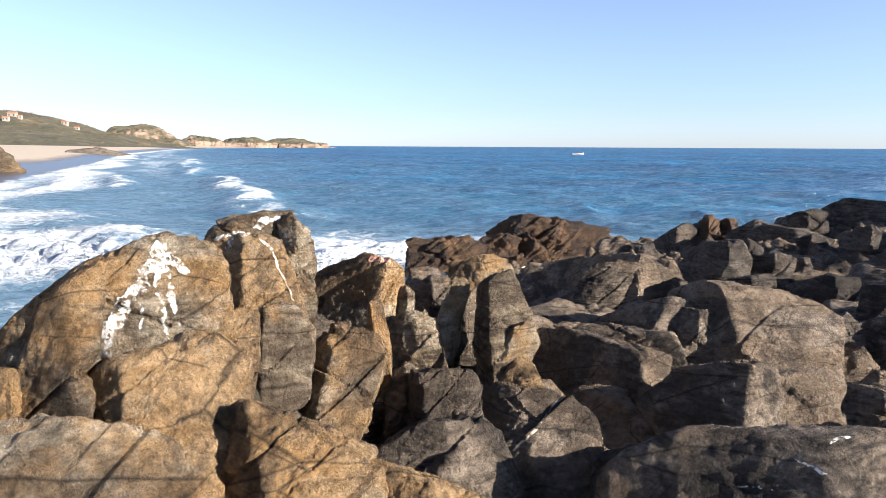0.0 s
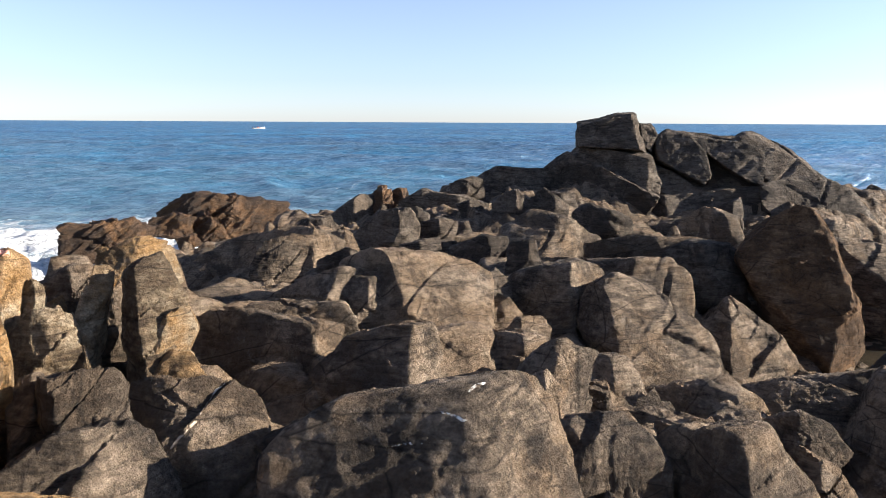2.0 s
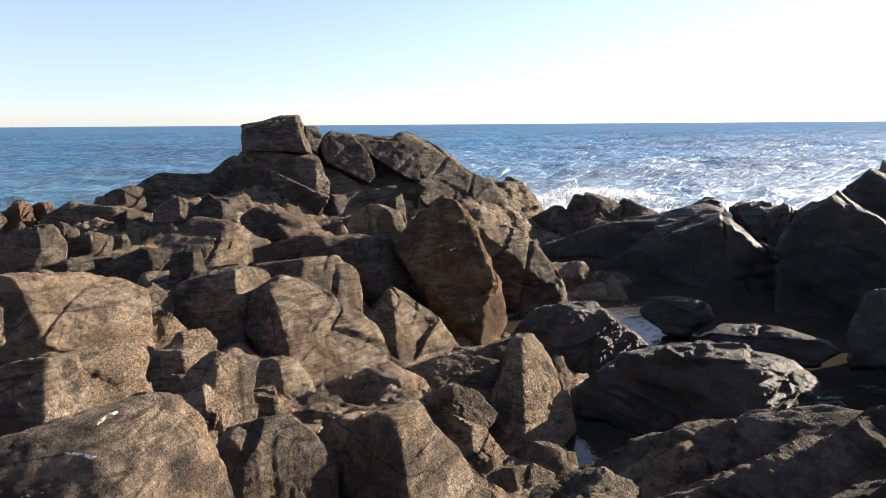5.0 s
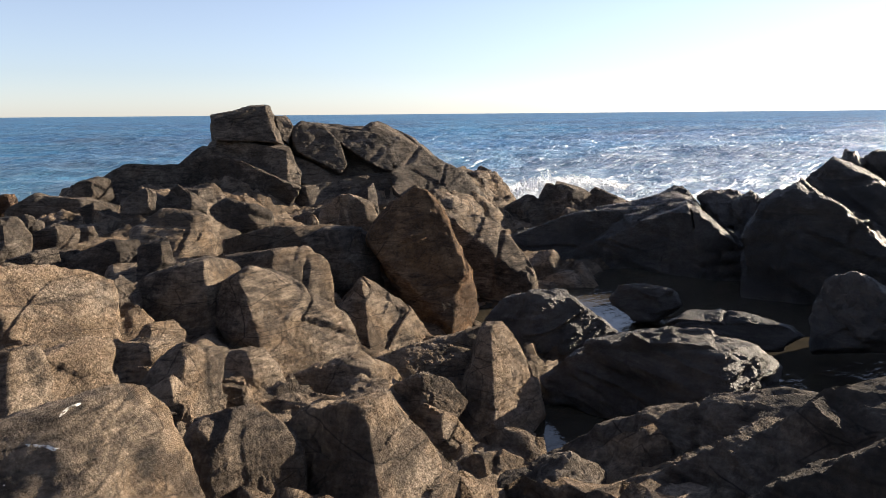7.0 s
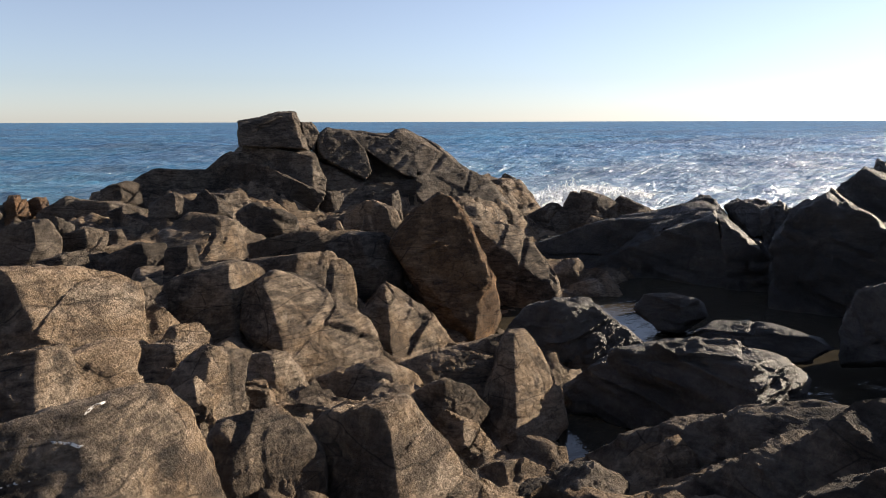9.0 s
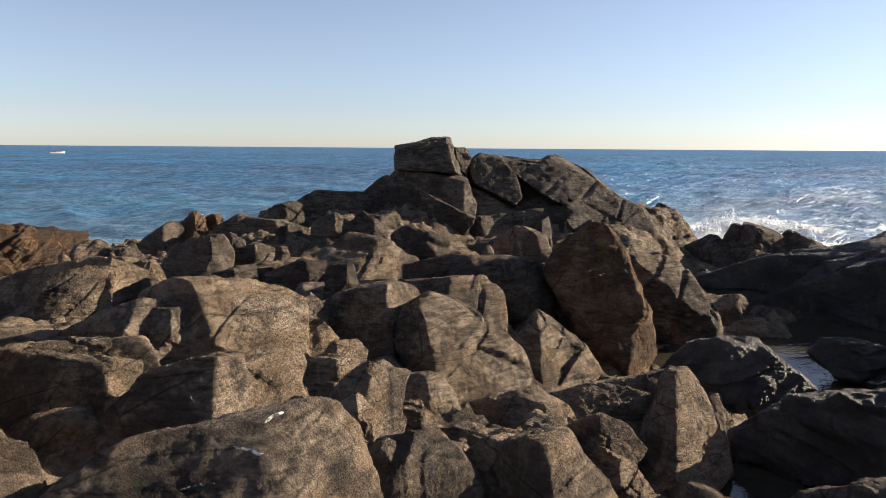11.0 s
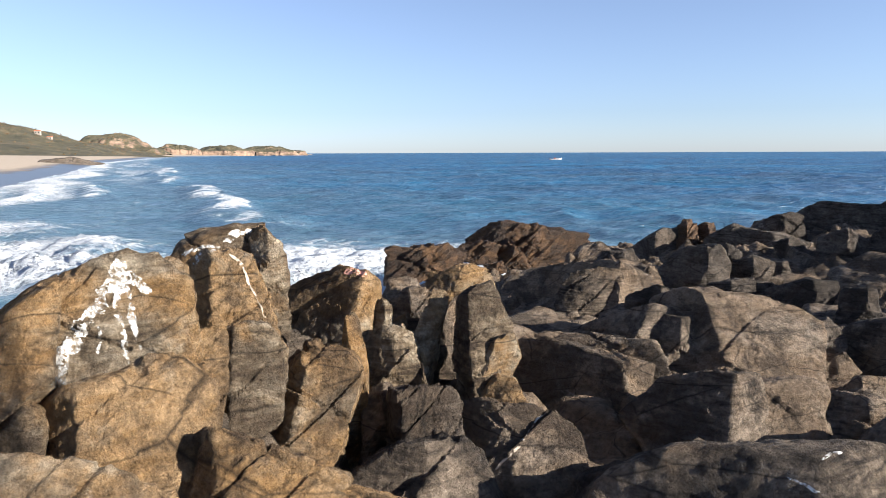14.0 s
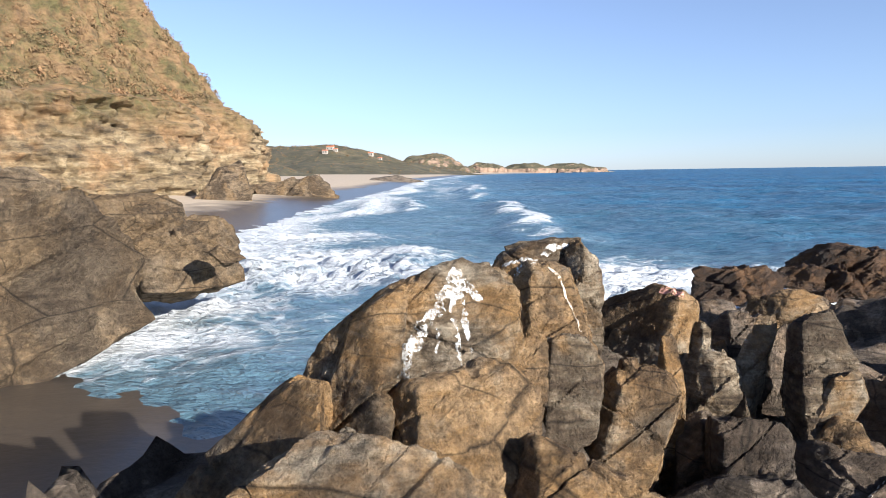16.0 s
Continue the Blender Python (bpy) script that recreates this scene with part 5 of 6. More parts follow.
outcrop((-12.82, 12.90, 2.11), -4, 46, [(-1.19, 0.48), (-0.62, 0.7), (0.31, 0.65), (1.18, 0.34), (1.29, 0.04), (0.87, -0.47), (-0.33, -0.68), (-1.23, -0.39)], (0.04, 0.08), 0.7, 1.8, 441, faces=[(0.6, 0.6, 0.2, 1.2), (0.7, 0.3, 0.2, 0.2)], root=0.3)
outcrop((-11.51, 13.28, 1.69), -5, 42, [(-1.04, 0.15), (0.03, 0.52), (0.82, 0.45), (1.09, -0.14), (0.12, -0.46), (-0.95, -0.48)], (0.01, 0.01), 0.5, 1.8, 442, faces=[(0.5, 0.6, 0.1, 1.0), (0.8, 0.4, 0.8, 0.2)], root=0.7)
outcrop((-11.89, 8.98, 1.68), -6, 54, [(-1.8, 2.22), (0.18, 1.81), (0.95, 1.46), (1.74, 0.8), (2.29, 0.14), (2.11, -0.49), (1.37, -0.74), (0.52, -1.36), (-2.02, -1.96)], (0.59, 0.21), 0.9, 1.8, 443, faces=[(0.6, 0.7, 0.3, 1.0), (0.7, 0.4, 0.5, 0.2)], root=0.15)
outcrop((-9.67, 12.33, 1.65), -6, 39, [(-0.34, 0.06), (-0.1, 0.21), (0.35, -0.05), (-0.02, -0.2)], (-0.03, 0.01), 0.3, 1.8, 445, faces=[(0.5, 0.6, 0.1, 1.0)], root=0.1)
patch(streaked, "bird_lime_streak", [(0.036, 0.217), (0.012, 0.138), (-0.034, 0.048), (-0.092, -0.029), (-0.126, -0.107), (-0.161, -0.195), (-0.176, -0.228)], 0.040, GUANO, "white bird-lime streak", 1)
patch(streaked, "bird_lime_streak", [(0.047, 0.194), (0.068, 0.092), (0.078, 0.002), (0.094, -0.110), (0.097, -0.154)], 0.018, GUANO, "white bird-lime streak", 2)
patch(streaked, "bird_lime_streak", [(0.035, 0.171), (0.091, 0.132), (0.142, 0.079)], 0.025, GUANO, "white bird-lime streak", 3)
patch(streaked, "bird_lime_streak", [(0.046, 0.160), (0.026, 0.047), (0.043, -0.065), (0.057, -0.154)], 0.014, GUANO, "white bird-lime streak", 4)
patch(streaked, "bird_lime_streak", [(0.031, 0.210), (0.046, 0.137), (0.011, 0.093)], 0.047, GUANO, "white bird-lime streak", 5)
patch(streaked, "bird_lime_streak", [(-0.031, -0.019), (-0.025, -0.064), (-0.032, -0.113)], 0.014, GUANO, "white bird-lime streak", 6)
patch(lobe, "quartz_vein", [(-0.023, 0.220), (0.040, 0.168), (0.078, 0.059), (0.126, -0.055), (0.159, -0.154)], 0.012, QUARTZ, "pale quartz vein", 7)
patch(lobe, "bird_lime_streak", [(-0.184, 0.166), (-0.147, 0.216), (-0.074, 0.231)], 0.019, GUANO, "white bird-lime streak", 8)
patch(crown, "bird_lime_streak", [(0.008, 0.016), (0.107, 0.063), (0.182, 0.082), (0.228, 0.049)], 0.032, GUANO, "white bird-lime streak", 9)
patch(crown, "bird_lime_streak", [(-0.208, -0.051), (-0.075, -0.011), (-0.009, -0.017)], 0.022, GUANO, "white bird-lime streak", 10)
patch(gull_rock, "bird_lime_streak", [(0.036, 0.183), (0.098, 0.163), (0.158, 0.137)], 0.012, GUANO, "white bird-lime spot", 11)
patch(gull_rock, "bird_lime_streak", [(0.153, 0.257), (0.184, 0.286), (0.226, 0.299)], 0.010, GUANO, "white bird-lime spot", 12)
patch(gull_rock, "bird_lime_streak", [(-0.153, 0.052), (-0.091, 0.063), (-0.030, 0.062)], 0.008, GUANO, "white bird-lime spot", 13)
patch(veined, "quartz_vein", [(-0.140, -0.161), (-0.006, -0.024), (0.085, 0.109), (0.134, 0.148)], 0.010, QUARTZ, "pale quartz vein", 14)
patch(pink_top, "pink_crust", [(0.097, 0.236), (0.146, 0.254), (0.199, 0.232), (0.228, 0.206)], 0.034, CORALLINE, "pink and white crust", 15)
# unseen ridge rocks beside and behind the way, added to cast shade on the pools
wet((13.2, -1.0, 0.8), 0, -95, [(-1.9, -1.5), (1.9, -1.5), (2.0, 1.2), (0.8, 1.9), (-0.6, 2.1), (-1.6, 1.3)], (0, 0.3), 0.8, 2.2, 301)
wet((12.2, -2.6, 1.0), 0, -102, [(-1.9, -1.5), (2.0, -1.5), (1.9, 1.3), (0.9, 2.1), (-0.9, 2.0), (-1.9, 1.0)], (0.2, 0.2), 0.8, 2.2, 302)
wet((10.6, -5.6, 1.0), 0, -118, [(-2.2, -1.5), (2.2, -1.5), (2.0, 1.4), (0.2, 2.4), (-1.6, 1.6)], (0, 0.2), 0.8, 2.2, 303)

# ---- bedrock between the blocks ----
POOL_LEVEL = 0.30


POOLS = ((6.75, 2.75, 0.75, 0.6), (6.1, 2.9, 0.8, 0.6), (5.7, 2.45, 0.6, 0.5), (7.3, 1.6, 1.2, 0.8), (8.9, 0.9, 1.4, 1.0), (7.9, 3.0, 1.3, 1.1), (9.5, 2.6, 1.7, 2.0), (6.5, 3.5, 0.9, 0.65), (10.3, 5.0, 1.3, 1.2), (9.1, 1.6, 1.4, 0.8), (11.6, 3.7, 1.4, 1.4), (5.8, 3.4, 0.5, 0.35), (12.8, 4.3, 1.7, 1.8), (12.2, 2.3, 1.6, 1.6), (11.2, 1.2, 1.6, 1.1))


def bedrock():
    xs, ys = np.arange(-4.0, 24.0, 0.085), np.arange(-2.5, 25.0, 0.085)
    gx, gy = np.meshgrid(xs, ys, indexing="ij")
    x, y = gx.ravel(), gy.ravel()
    top, weight, cover = np.zeros_like(x), np.full_like(x, 1e-6), np.zeros_like(x)
    for rx, ry, rz, reach in ROCKS:
        if math.hypot(rx, ry) > 26 or rx < -5:
            continue
        d2 = (x - rx) ** 2 + (y - ry) ** 2
        if rx < -1.2:
            reach *= 0.6
        g = np.exp(-d2 / (2 * reach ** 2)) / reach
        top += g * rz
        weight += g
        cover = np.maximum(cover, np.exp(-d2 / (2 * (1.1 * reach + 0.2) ** 2)))
    z = top / weight
    # under the camera's feet
    near = np.exp(-(x ** 2 + (y + 0.3) ** 2) / 2.0)
    z = z * (1 - near) + near * 1.65
    cover = np.maximum(cover, near)
    cover = np.maximum(cover, 0.6 * smooth(5.6, 4.2, np.hypot(x - 2.0, y + 0.4)) * smooth(-1.5, -1.0, x))
    # the split ground round the ochre blocks lies deeper
    z = z - 0.9 * np.exp(-((x + 1.9) ** 2 + (y - 4.6) ** 2) / 0.9)
    z = z - 0.30 * np.exp(-((x + 0.5) ** 2 + (y - 3.6) ** 2) / 2.6)
    z = -2.2 + (z + 2.2) * smooth(0.01, 0.35 - 0.25 * smooth(13, 9, np.hypot(x - 3, y)) * (x > 0), cover)
    z = z - 0.6 * np.exp(-((x - 9.2) ** 2 + (y - 6.3) ** 2) / 1.6)
    # the tide pools
    for px, py, a, b in POOLS:
        h = smooth(1.25, 0.8, np.hypot((x - px) / a, (y - py) / b))
        z = z * (1 - h) + h * np.minimum(z, POOL_LEVEL - 0.45)
    p = np.stack([x, y, z], -1)
    # joint blocks: uneven cells, each with its own height and tilt, parted by cracks
    cell = 0.62
    u = np.stack([x * 0.94 + y * 0.34, (y * 0.94 - x * 0.34) * 0.8], -1) / cell + 0.22 * np.stack([fbm(p * 1.6, 71, 3), fbm(p * 1.6, 72, 3)], -1)
    base = np.floor(u).astype(np.int64)
    first, second = np.full(len(x), 9.0), np.full(len(x), 9.0)
    lift, zero = np.zeros(len(x)), np.zeros(len(x), dtype=np.int64)
    for di in (-1, 0, 1):
        for dj in (-1, 0, 1):
            ci, cj = base[:, 0] + di, base[:, 1] + dj
            rel = u - np.stack([ci + hash01(ci, cj, zero, 1), cj + hash01(ci, cj, zero, 2)], -1)
            dist = np.hypot(rel[:, 0], rel[:, 1])
            mine = (hash01(ci, cj, zero, 3) - 0.5) * 0.26 + rel[:, 0] * (hash01(ci, cj, zero, 4) - 0.35) * 0.42 + rel[:, 1] * (hash01(ci, cj, zero, 5) - 0.4) * 0.42
            closer = dist < first
            second = np.where(closer, first, np.minimum(second, dist))
            lift = np.where(closer, mine, lift)
            first = np.minimum(first, dist)
    z = z - 0.04 + lift - 0.16 * (1 - smooth(0.0, 0.14, second - first)) + 0.05 * (1 - 2 * np.abs(fbm(p * 1.9, 3, 5))) + 0.025 * fbm(p * 7, 9, 4)
    for px, py, a, b in POOLS:
        h = smooth(1.1, 0.85, np.hypot((x - px) / a, (y - py) / b) + 0.1 * fbm(p * 1.5, 31, 3))
        z = z * (1 - h) + h * np.minimum(z, POOL_LEVEL - 0.12)
    me = mesh_from("bedrock", np.stack([x, y, z], -1), sheet(len(xs), len(ys)), ROCK_GREY)
    return tagged(new("bedrock", me), "grey gneiss bedrock between the shore blocks", "bedrock", kind="structure")


bedrock()


# ---- tide pools ----
def pool_water(name, x, y, rx, ry, label):
    a = np.linspace(0, 2 * np.pi, 48, endpoint=False)
    verts = [(x, y, POOL_LEVEL)] + [(x + rx * np.cos(q), y + ry * np.sin(q), POOL_LEVEL) for q in a]
    me = mesh_from(name, verts, [(0, 1 + i, 1 + (i + 1) % 48) for i in range(48)], POOL)
    return tagged(new(name, me), label, "tide pool", kind="structure")


pool_water("tide_pool", 9.3, 3.4, 5.4, 3.9, "still dark tide pool reflecting the pale sky")


# ---- beach, sea floor and far shore ----
SHORE = ((-1.0, 7.2), (-5.2, 7.2), (-7.0, 8.0), (-10.5, 8.8), (-14.0, 13.0), (-19.5, 22.4), (-25.4, 32.2), (-31.0, 45.0), (-43.0, 74.0), (-65.0, 134.0), (-127.0, 285.0), (-300.0, 830.0), (-330.0, 1400.0), (-250.0, 1490.0))


def shore_distance(x, y):
    """Metres from the waterline: plus on land, minus at sea."""
    best = np.full(x.shape, 1e9)
    sign = np.ones(x.shape)
    for (ax, ay), (bx, by) in zip(SHORE[:-1], SHORE[1:]):
        dx, dy = bx - ax, by - ay
        t = np.clip(((x - ax) * dx + (y - ay) * dy) / (dx * dx + dy * dy), 0, 1)
        px, py = x - ax - t * dx, y - ay - t * dy
        d = np.hypot(px, py)
        side = np.where(dx * py - dy * px > 0, 1.0, -1.0)
        sign = np.where(d < best - 1e-6, side, sign)
        best = np.minimum(best, d)
    open_sea = (np.degrees(np.arctan2(x, y)) > -9.0) & (x > -1.0 - 0.16 * y) | (np.hypot(x, y) > 1600)
    open_sea |= (x > -1.0) & (y < 400)
    return np.where(open_sea, -np.maximum(best, 14.0), best * sign)


def polar(near, far, rings, spokes, first=0.0, last=360.0):
    """A fan of points round the origin, rings growing outwards; azimuths clockwise from +y."""
    d = np.geomspace(near, far, rings)
    a = np.radians(np.linspace(first, last, spokes))
    gd, ga = np.meshgrid(d, a, indexing="ij")
    return (gd * np.sin(ga)).ravel(), (gd * np.cos(ga)).ravel(), sheet(rings, spokes)


def ground():
    x, y, faces = polar(2.0, 4800, 180, 361)
    s = shore_distance(x, y)
    sand = np.where(s > 0, 2.2 * (1 - np.exp(-s / 22.0)) + 0.012 * np.maximum(s - 40, 0), 0.07 * s)
    z = np.maximum(sand, -4.0)
    z = np.where((y < 6) & (x > -3.2), np.minimum(z, -1.0), z)
    z = np.minimum(z, 6)
    z += 0.03 * fbm(np.stack([x, y, 0 * x], -1) * 0.3, 4, 3)
    me = mesh_from("ground", np.stack([x, y, z], -1), faces, SAND)
    return tagged(new("ground", me), "pale sand beach running under the sea", "beach", kind="structure")


ground()

REEF_SPOTS = ((-1.5, 12.0, 3.0), (1.0, 11.8, 2.0), (-4.0, 22.0, 5.0), (3.0, 22.0, 3.5), (2.5, 19.0, 4.0), (0.2, 13.5, 3.5), (5.5, 17.5, 2.5), (-3.0, 17.0, 3.0), (17.5, 13.0, 2.2), (20.5, 14.0, 3.5), (20.0, 9.0, 2.5), (25.0, 15.5, 2.6), (29.0, 16.0, 3.0), (22.5, 11.0, 2.0), (3.6, 15.5, 1.5), (-12.5, 14.0, 2.6), (-15.5, 19.0, 3.6), (-14.0, 24.0, 4.5), (-21.0, 31.0, 5.0), (-11.0, 19.5, 3.0))


def sea():
    x, y, faces = polar(3.0, 4700, 430, 560, -80, 110)
    s = -shore_distance(x, y)
    p = np.stack([x, y, 0 * x], -1)
    far = np.hypot(x, y)
    wob = 6 * fbm(p * 0.05, 8, 3)
    foam = np.exp(-np.maximum(s + 0.25 * wob, 0) / (8 + 0.10 * np.minimum(far, 150))) * (s > -30) * (0.40 + 0.60 * smooth(11.5, 16.0, far))
    rows = 0.5 + 0.5 * np.sin((s + wob) * 0.55)
    foam = foam * (0.65 + 0.45 * rows)
    z_add = np.zeros_like(x)
    for fx, fy, r in REEF_SPOTS:
        foam = np.maximum(foam, 0.95 * np.exp(-((x - fx) ** 2 + (y - fy) ** 2) / (2 * r * r)))
        z_add = z_add + 0.22 * np.exp(-((x - fx) ** 2 + (y - fy) ** 2) / (0.9 * r * r)) * np.abs(fbm(p * 1.5, 61, 4))
    streak = smooth(0.25, 0.6, fbm(p * np.array([0.012, 0.05, 1]), 21, 4)) * 0.10 * (far > 40) * (far < 700)
    foam = np.clip(np.maximum(foam, streak), 0, 1)
    shoal = np.clip(np.exp(-np.maximum(s, 0) / 26.0), 0, 1) * 0.9
    calm = smooth(0.0, 30.0, s) * (1 - smooth(250, 900, far))
    swell = 0.16 * np.sin(s * 0.26 + wob * 0.5) + 0.20 * fbm(p * np.array([0.10, 0.16, 1]), 12, 3) + 0.16 * (1 - 2 * np.abs(fbm(p * np.array([0.22, 0.34, 1]), 13, 4)))
    z = calm * swell + 0.05 * fbm(p * 0.9, 14, 3) * (1 - smooth(60, 200, far)) + z_add
    # lines of surf that break towards the beach
    for at, tall, thick in ((3.0, 0.30, 1.1), (8.5, 0.40, 1.4), (17.0, 0.55, 1.8)):
        crest = tall * np.exp(-((s + 0.35 * wob - at) / thick) ** 2) * smooth(-0.35, 0.35, fbm(p * 0.045, 40 + int(at), 3)) * (far < 260)
        z += crest
        foam = np.maximum(foam, np.clip(crest / tall * 0.92, 0, 1) * (0.8 + 0.5 * fbm(p * 0.7, 66, 4)))
    foam = np.clip(foam, 0, 1)
    z = z + 5.0 * smooth(3000, 4700, far)
    me = mesh_from("sea", np.stack([x, y, z], -1), faces, SEA)
    for name, values in (("foam", foam), ("shoal", shoal)):
        me.attributes.new(name, "FLOAT", "POINT").data.foreach_set("value", values.astype(np.float32))
    return tagged(new("sea", me), "blue sea with chop and white surf along the shore", "sea", kind="structure")


sea()


# ---- the cliff over the beach ----
def cliff_hill():
    cx, cy, radius = -102.0, 64.0, 45.0
    rings = 190
    s = np.concatenate([np.linspace(-1.5, 3.0, 90), np.linspace(3.1, 45.0, rings - 90)])
    a = np.concatenate([np.linspace(-np.pi, -1.92, 40), np.linspace(-1.9, 1.2, 620), np.linspace(1.25, np.pi, 60)])
    spokes = len(a)
    gs, ga = np.meshgrid(s, a, indexing="ij")
    gs, ga = gs.ravel(), ga.ravel()
    edge = np.stack([np.cos(ga) * 4, np.sin(ga) * 4, 0 * ga], -1)
    r = radius - gs + 2.2 * fbm(edge * 1.5, 5, 4)
    z = np.interp(gs, [-1.5, 0.0, 0.8, 1.5, 2.5, 5.5, 8.5, 19.0, 45.0], [-1.0, 2.0, 6.5, 10.0, 11.4, 12.4, 16.0, 31.0, 56.0])
    x, y = cx + r * np.cos(ga), cy + r * np.sin(ga)
    p = np.stack([x, y, z], -1)
    steps = fbm(p * np.array([0.16, 0.16, 0.42]) + 0.5 * fbm(p * 0.1, 16, 3)[:, None], 15, 5, 0.62)
    out = 0.9 * steps * (1 - smooth(1.5, 4, gs)) + 1.1 * fbm(p * 0.16, 25, 5) + 0.7 * (1 - 2 * np.abs(fbm(p * np.array([0.5, 0.5, 0.22]), 27, 4)))
    # broken blocks along the bedding
    along, level = ga * radius + 0.5 * fbm(p * 0.5, 18, 3), z + 0.16 * ga * radius + 0.35 * fbm(p * 0.35, 19, 3)
    for wide, tall, much in ((3.2, 1.3, 0.8), (1.3, 0.5, 0.55), (0.7, 0.28, 0.3)):
        row = np.floor(level / tall + 0.25 * np.sin(level * 1.7)).astype(np.int64)
        col = np.floor(along / wide + 7.3 * hash01(row, row * 0, row * 0, 8)).astype(np.int64)
        out = out + much * (hash01(row, col, row * 0, 9) - 0.5) * (1 - smooth(1.2, 2.6, gs))
        out = out + 0.9 * much * (hash01(row, row * 0, row * 0, 10) - 0.5) * (1 - smooth(1.2, 2.6, gs))
    x, y = x + out * np.cos(ga), y + out * np.sin(ga)
    z = z + 0.8 * fbm(p * 0.2, 33, 4) * smooth(2, 9, gs)
    me = mesh_from("cliff", np.stack([x, y, z], -1), sheet(rings, spokes)[:, ::-1], CLIFF)
    return tagged(new("cliff", me), "orange layered cliff with dry scrub on its slope", "cliff")


CLIFF_HILL = cliff_hill()


def hill(cx, cy, rx, ry, tall, rz, seed, label, steep=0.25):
    u = np.linspace(-1, 1, 105)
    gx, gy = np.meshgrid(u, u, indexing="ij")
    gx, gy = gx.ravel(), gy.ravel()
    rr = np.hypot(gx, gy) + 0.16 * fbm(np.stack([gx, gy, 0 * gx], -1) * 2.2, seed, 4)
    z = tall * smooth(1.0, 1.0 - steep, rr) * (0.55 + 0.45 * smooth(1.0, 0.0, rr))
    z *= 1 + 0.12 * fbm(np.stack([gx, gy, 0 * gx], -1) * 3.5, seed + 3, 5)
    me = mesh_from("hill", np.stack([gx * rx, gy * ry, z - 2], -1), sheet(105, 105), HILL)
    ob = new("hill", me)
    ob.matrix_world = pose(cx, cy, 0, 0, 0, rz)
    return tagged(ob, label, "hill", "coast hills")


def at_az(az, d):
    return d * math.sin(radians(az)), d * math.cos(radians(az))


HILLS = [
    hill(*at_az(-37, 430), 80, 130, 13, 30, 3, "low green scrub hill behind the beach", 0.9),
    hill(*at_az(-32.5, 900), 250, 330, 38, 25, 8, "long scrub-covered coastal hill on the headland", 0.9),
    hill(*at_az(-22.6, 1150), 75, 120, 33, 0, 12, "rounded headland hill with bare orange slopes", 0.6),
    hill(*at_az(-18.6, 1250), 40, 50, 22, 0, 14, "bare rock headland rising from the sea", 0.2),
    hill(*at_az(-15.6, 1350), 55, 60, 19, 0, 19, "orange cliffed headland rising from the sea", 0.15),
    hill(*at_az(-12.2, 1480), 75, 50, 19, 20, 23, "pale rock island off the headland", 0.2),
]


# ---- plants on the slopes ----
def scrub(name, places, sizes, label, leaves=34):
    rng = np.random.RandomState(len(places))
    n = len(places) * leaves
    base = np.repeat(np.array([tuple(p) for p in places]), leaves, axis=0)
    r = np.repeat(np.array(sizes), leaves)[:, None]
    d = rng.normal(0, 1, (n, 3))
    d /= np.linalg.norm(d, axis=1)[:, None]
    c = base + d * np.array([1, 1, 0.8]) * r * rng.uniform(0.35, 1.0, (n, 1)) + np.array([0, 0, 0.45]) * r
    a, b = rng.normal(0, 0.10, (n, 3)) * r, rng.normal(0, 0.10, (n, 3)) * r
    verts = np.stack([c - a - b, c + a - 0.4 * b, c + 0.6 * a + b, c - 0.8 * a + 0.7 * b], 1).reshape(-1, 3)
    return tagged(new(name, mesh_from(name, verts, np.arange(4 * n).reshape(-1, 4), SCRUB, False)), label, "scrub", kind="stuff")


def on_ground(ob, xs, ys):
    """Places on the top of a mesh under each x, y."""
    me, m = ob.data, ob.matrix_world
    tree = BVHTree.FromPolygons([m @ v.co for v in me.vertices], [p.vertices for p in me.polygons])
    hits = [tree.ray_cast(Vector((x, y, 300)), Vector((0, 0, -1)))[0] for x, y in zip(xs, ys)]
    return [h for h in hits if h]


def scatter_scrub():
    rng = np.random.RandomState(12)
    a, r = rng.uniform(-2.6, 1.5, 7000), 45 * np.sqrt(rng.uniform(0.05, 0.86, 7000))
    places = [p for p in on_ground(CLIFF_HILL, -102 + r * np.cos(a), 64 + r * np.sin(a)) if p.z > 10.5 and noise.noise(p * 0.09) > -0.35]
    scrub("slope_scrub", places, rng.uniform(0.25, 0.75, len(places)), "dry brown and olive scrub on the cliff slope", 32)
    for ob, count, spread, low, high in ((HILLS[0], 900, 80, 0.4, 1.1), (HILLS[1], 2600, 250, 0.7, 1.8), (HILLS[2], 260, 60, 0.8, 2.0)):
        x0, y0 = ob.matrix_world.translation[:2]
        places = [p for p in on_ground(ob, x0 + rng.normal(0, spread * 0.5, count), y0 + rng.normal(0, spread * 0.7, count)) if p.z > 2]
        scrub("hill_scrub", places, rng.uniform(low, high, len(places)), "low green trees and scrub on the far hill", 18)


scatter_scrub()


# ---- houses on the far hill ----
WALL_PAINT, ROOF_TILE, GLASS_DARK = plain("whitewash", (0.34, 0.30, 0.25), 0.8, vary=0.1), plain("clay_tiles", (0.42, 0.16, 0.08), 0.8), plain("dark_opening", (0.05, 0.045, 0.04), 0.4)


def box(bm, x0, y0, z0, x1, y1, z1):
    made = bmesh.ops.create_cube(bm, size=1)["verts"]
    bmesh.ops.scale(bm, vec=(x1 - x0, y1 - y0, z1 - z0), verts=made)
    bmesh.ops.translate(bm, vec=((x0 + x1) / 2, (y0 + y1) / 2, (z0 + z1) / 2), verts=made)
    return made


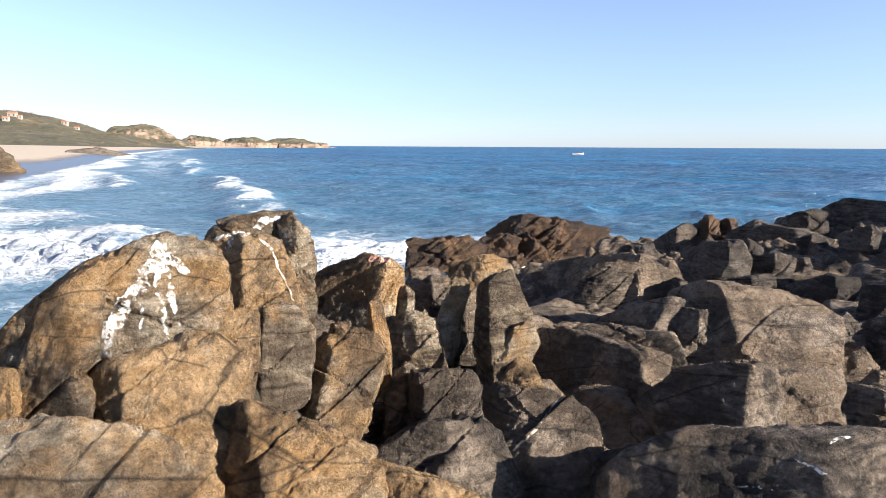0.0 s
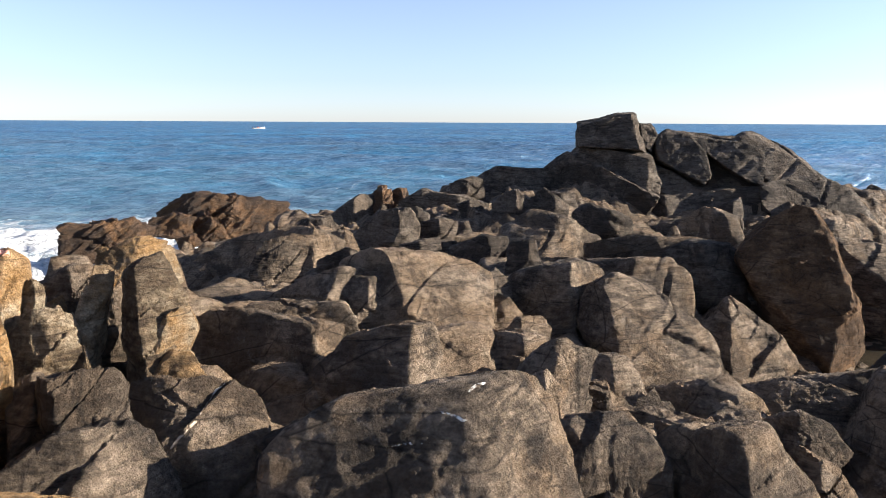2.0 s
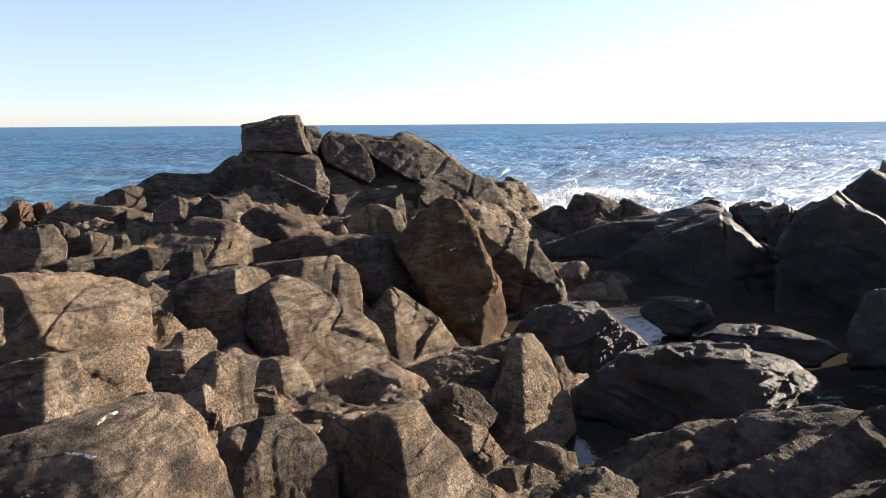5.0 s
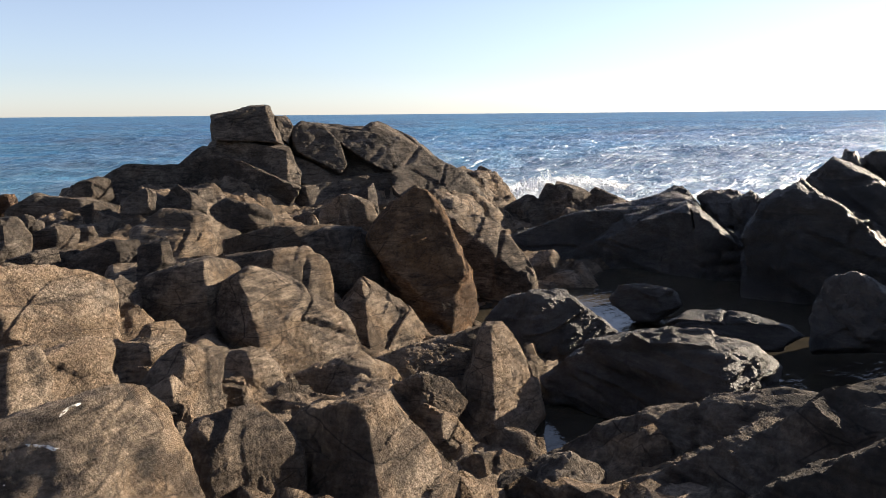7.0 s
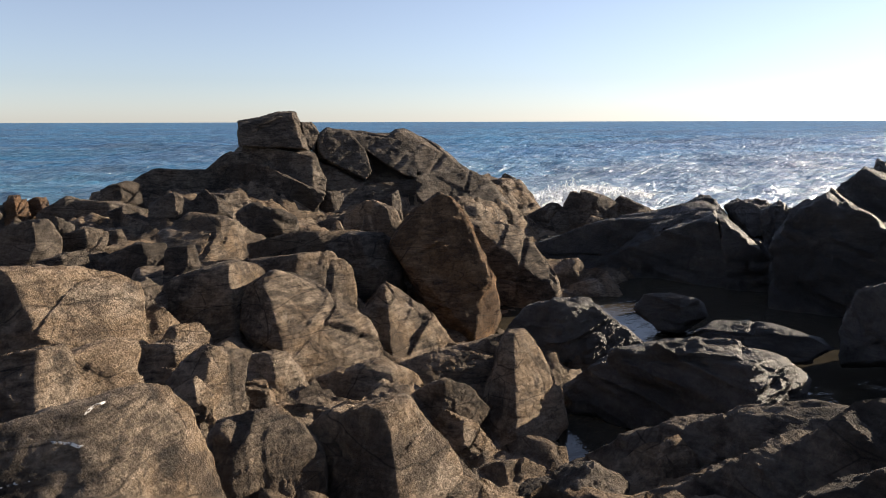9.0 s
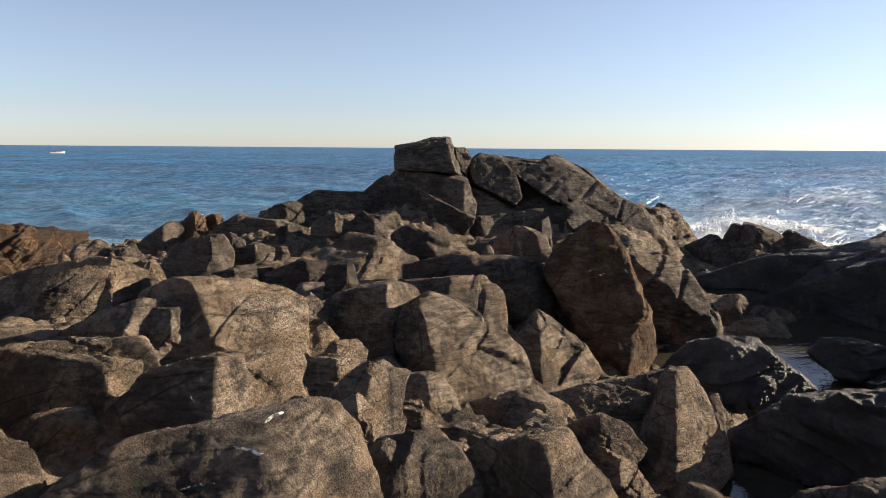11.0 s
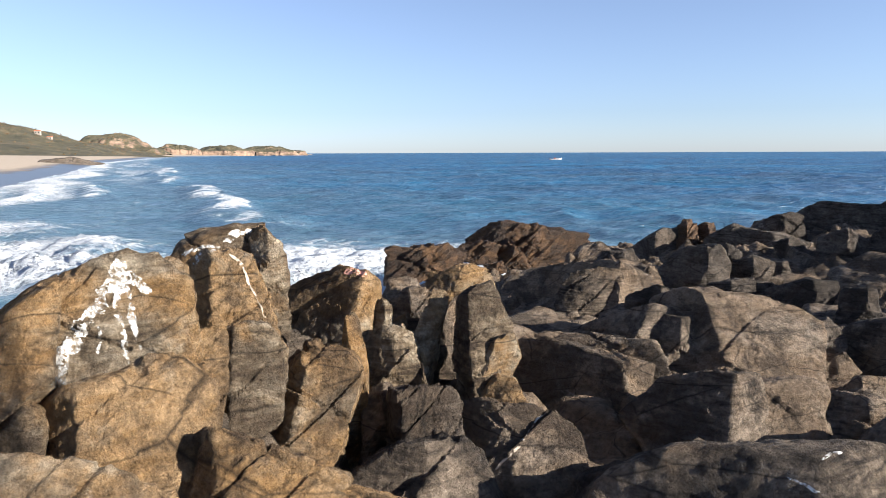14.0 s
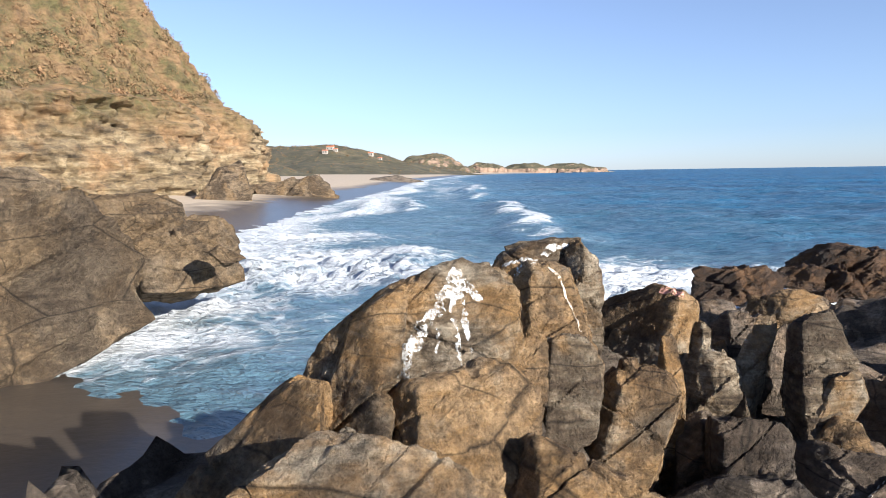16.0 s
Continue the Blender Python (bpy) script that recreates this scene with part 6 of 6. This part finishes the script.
def part(name, bm, material, parent, label=""):
    me = bpy.data.meshes.new(name)
    bm.to_mesh(me)
    bm.free()
    me.materials.append(material)
    ob = new(name, me)
    ob.parent = parent
    return tagged(ob, label)


def house(place, wide, deep, tall, rz):
    top = tagged(new("house"), "small whitewashed house with a red tiled roof", "house", "houses on the hill")
    top.matrix_world = pose(*place, 0, 0, rz)
    bm = bmesh.new()
    box(bm, -wide / 2, -deep / 2, -3, wide / 2, deep / 2, tall)
    part("wall", bm, WALL_PAINT, top)
    bm = bmesh.new()
    rise = 0.28 * deep
    v = [bm.verts.new(q) for q in ((-wide * 0.56, -deep * 0.58, tall), (wide * 0.56, -deep * 0.58, tall), (wide * 0.56, deep * 0.58, tall), (-wide * 0.56, deep * 0.58, tall), (-wide * 0.56, 0, tall + rise), (wide * 0.56, 0, tall + rise))]
    for f in ((0, 1, 5, 4), (2, 3, 4, 5), (0, 4, 3), (1, 2, 5), (0, 3, 2, 1)):
        bm.faces.new([v[i] for i in f])
    part("roof", bm, ROOF_TILE, top, "red clay tile roof")
    for k in (-0.28, 0.28):
        bm = bmesh.new()
        box(bm, wide * k - 0.5, -deep / 2 - 0.06, tall * 0.35, wide * k + 0.5, -deep / 2 + 0.1, tall * 0.75)
        part("window", bm, GLASS_DARK, top, "dark window opening")


for az, dist, wide, tall in ((-31.1, 760, 5, 3), (-30.7, 780, 7, 3.5), (-30.3, 770, 4, 2.5), (-27.6, 800, 5, 3), (-26.9, 780, 4, 2.5)):
    hx, hy = at_az(az, dist)
    spot = [p for h in HILLS for p in on_ground(h, [hx], [hy])]
    house((hx, hy, max([p.z for p in spot] + [3.0])), wide, wide * 0.8, tall, -az - 20)


# ---- the fishing boat ----
def fishing_boat(place, rz):
    top = tagged(new("fishing_boat"), "small open pale grey fishing boat out on the sea", "boat")
    top.matrix_world = pose(*place, 0, 0, rz)
    bm = bmesh.new()
    rows = []
    for i in range(13):
        f = i / 12
        x = -2.9 + 5.8 * f
        half = 0.85 * (1 - max(0, f - 0.45) ** 2 / 0.32)
        sheer = 0.55 + 0.45 * f ** 2.5
        rows.append([bm.verts.new(q) for q in ((x, -half, sheer), (x, -half * 0.7, 0.0), (x, 0, -0.25), (x, half * 0.7, 0.0), (x, half, sheer), (x, half * 0.9, sheer), (x, 0, 0.12), (x, -half * 0.9, sheer))])
    for a, b in zip(rows[:-1], rows[1:]):
        for j in range(8):
            bm.faces.new((a[j], b[j], b[(j + 1) % 8], a[(j + 1) % 8]))
    bm.faces.new(rows[0])
    bm.faces.new(rows[-1][::-1])
    part("hull", bm, plain("boat_paint", (0.34, 0.32, 0.31), 0.5, vary=0.1), top)
    for x in (-1.6, 0.0, 1.3):
        bm = bmesh.new()
        box(bm, x - 0.16, -0.7, 0.38, x + 0.16, 0.7, 0.44)
        part("thwart", bm, plain("bench_wood", (0.30, 0.20, 0.11)), top, "plain wooden bench")
    bm = bmesh.new()
    box(bm, -3.25, -0.17, 0.35, -2.9, 0.17, 1.05)
    box(bm, -3.15, -0.07, -0.5, -3.0, 0.07, 0.35)
    bmesh.ops.bevel(bm, geom=bm.edges[:], offset=0.04, segments=2, affect="EDGES")
    part("outboard_motor", bm, plain("motor_cowl", (0.10, 0.10, 0.11), 0.4), top, "black outboard motor")
    bm = bmesh.new()
    box(bm, -0.9, -0.3, 0.44, -0.2, 0.3, 1.0)
    bmesh.ops.bevel(bm, geom=bm.edges[:], offset=0.06, segments=2, affect="EDGES")
    part("crate", bm, plain("red_crate", (0.35, 0.08, 0.05)), top, "dull red fish crate")


fishing_boat((*at_az(9.98, 346), 0.0), 15)



# ---- spray where the swell breaks behind the crag ----
def spray():
    rng = np.random.RandomState(5)
    verts, faces = [], []
    for x, y, wide, tall, count in ((20.6, 14.4, 1.1, 1.0, 2400), (22.5, 14.0, 1.2, 0.7, 1500), (25.0, 15.0, 1.3, 1.15, 2600), (28.5, 15.2, 1.6, 0.7, 1500), (21.6, 11.6, 0.9, 0.5, 900)):
        along = rng.normal(0, 0.5, count)
        lobe = 0.55 + 0.45 * np.sin(along * 5.0 + x) * np.cos(along * 11.0 + y)
        up = tall * lobe * np.exp(-along ** 2) * rng.uniform(0, 1, count) ** 1.7
        across = rng.normal(0, 0.25, count) + 0.3 * up
        size = rng.uniform(0.015, 0.06, count) * (1.15 - 0.6 * up / tall)
        for u, a, h, r in zip(along, across, up, size):
            c = np.array([x + wide * u * 0.9 + a * 0.35, y - wide * u * 0.3 + a, 0.08 + h])
            k = len(verts)
            verts += [c + r * rng.normal(0, 0.8, 3) for _ in range(4)]
            faces += [(k, k + 1, k + 2), (k, k + 2, k + 3), (k, k + 3, k + 1), (k + 1, k + 3, k + 2)]
    return tagged(new("sea_spray", mesh_from("sea_spray", verts, faces, FOAM, False)), "white spray thrown up by a breaking wave", "spray", kind="stuff")


FOAM = plain("white_foam", (0.80, 0.82, 0.83), 0.6, vary=0.06)
spray()
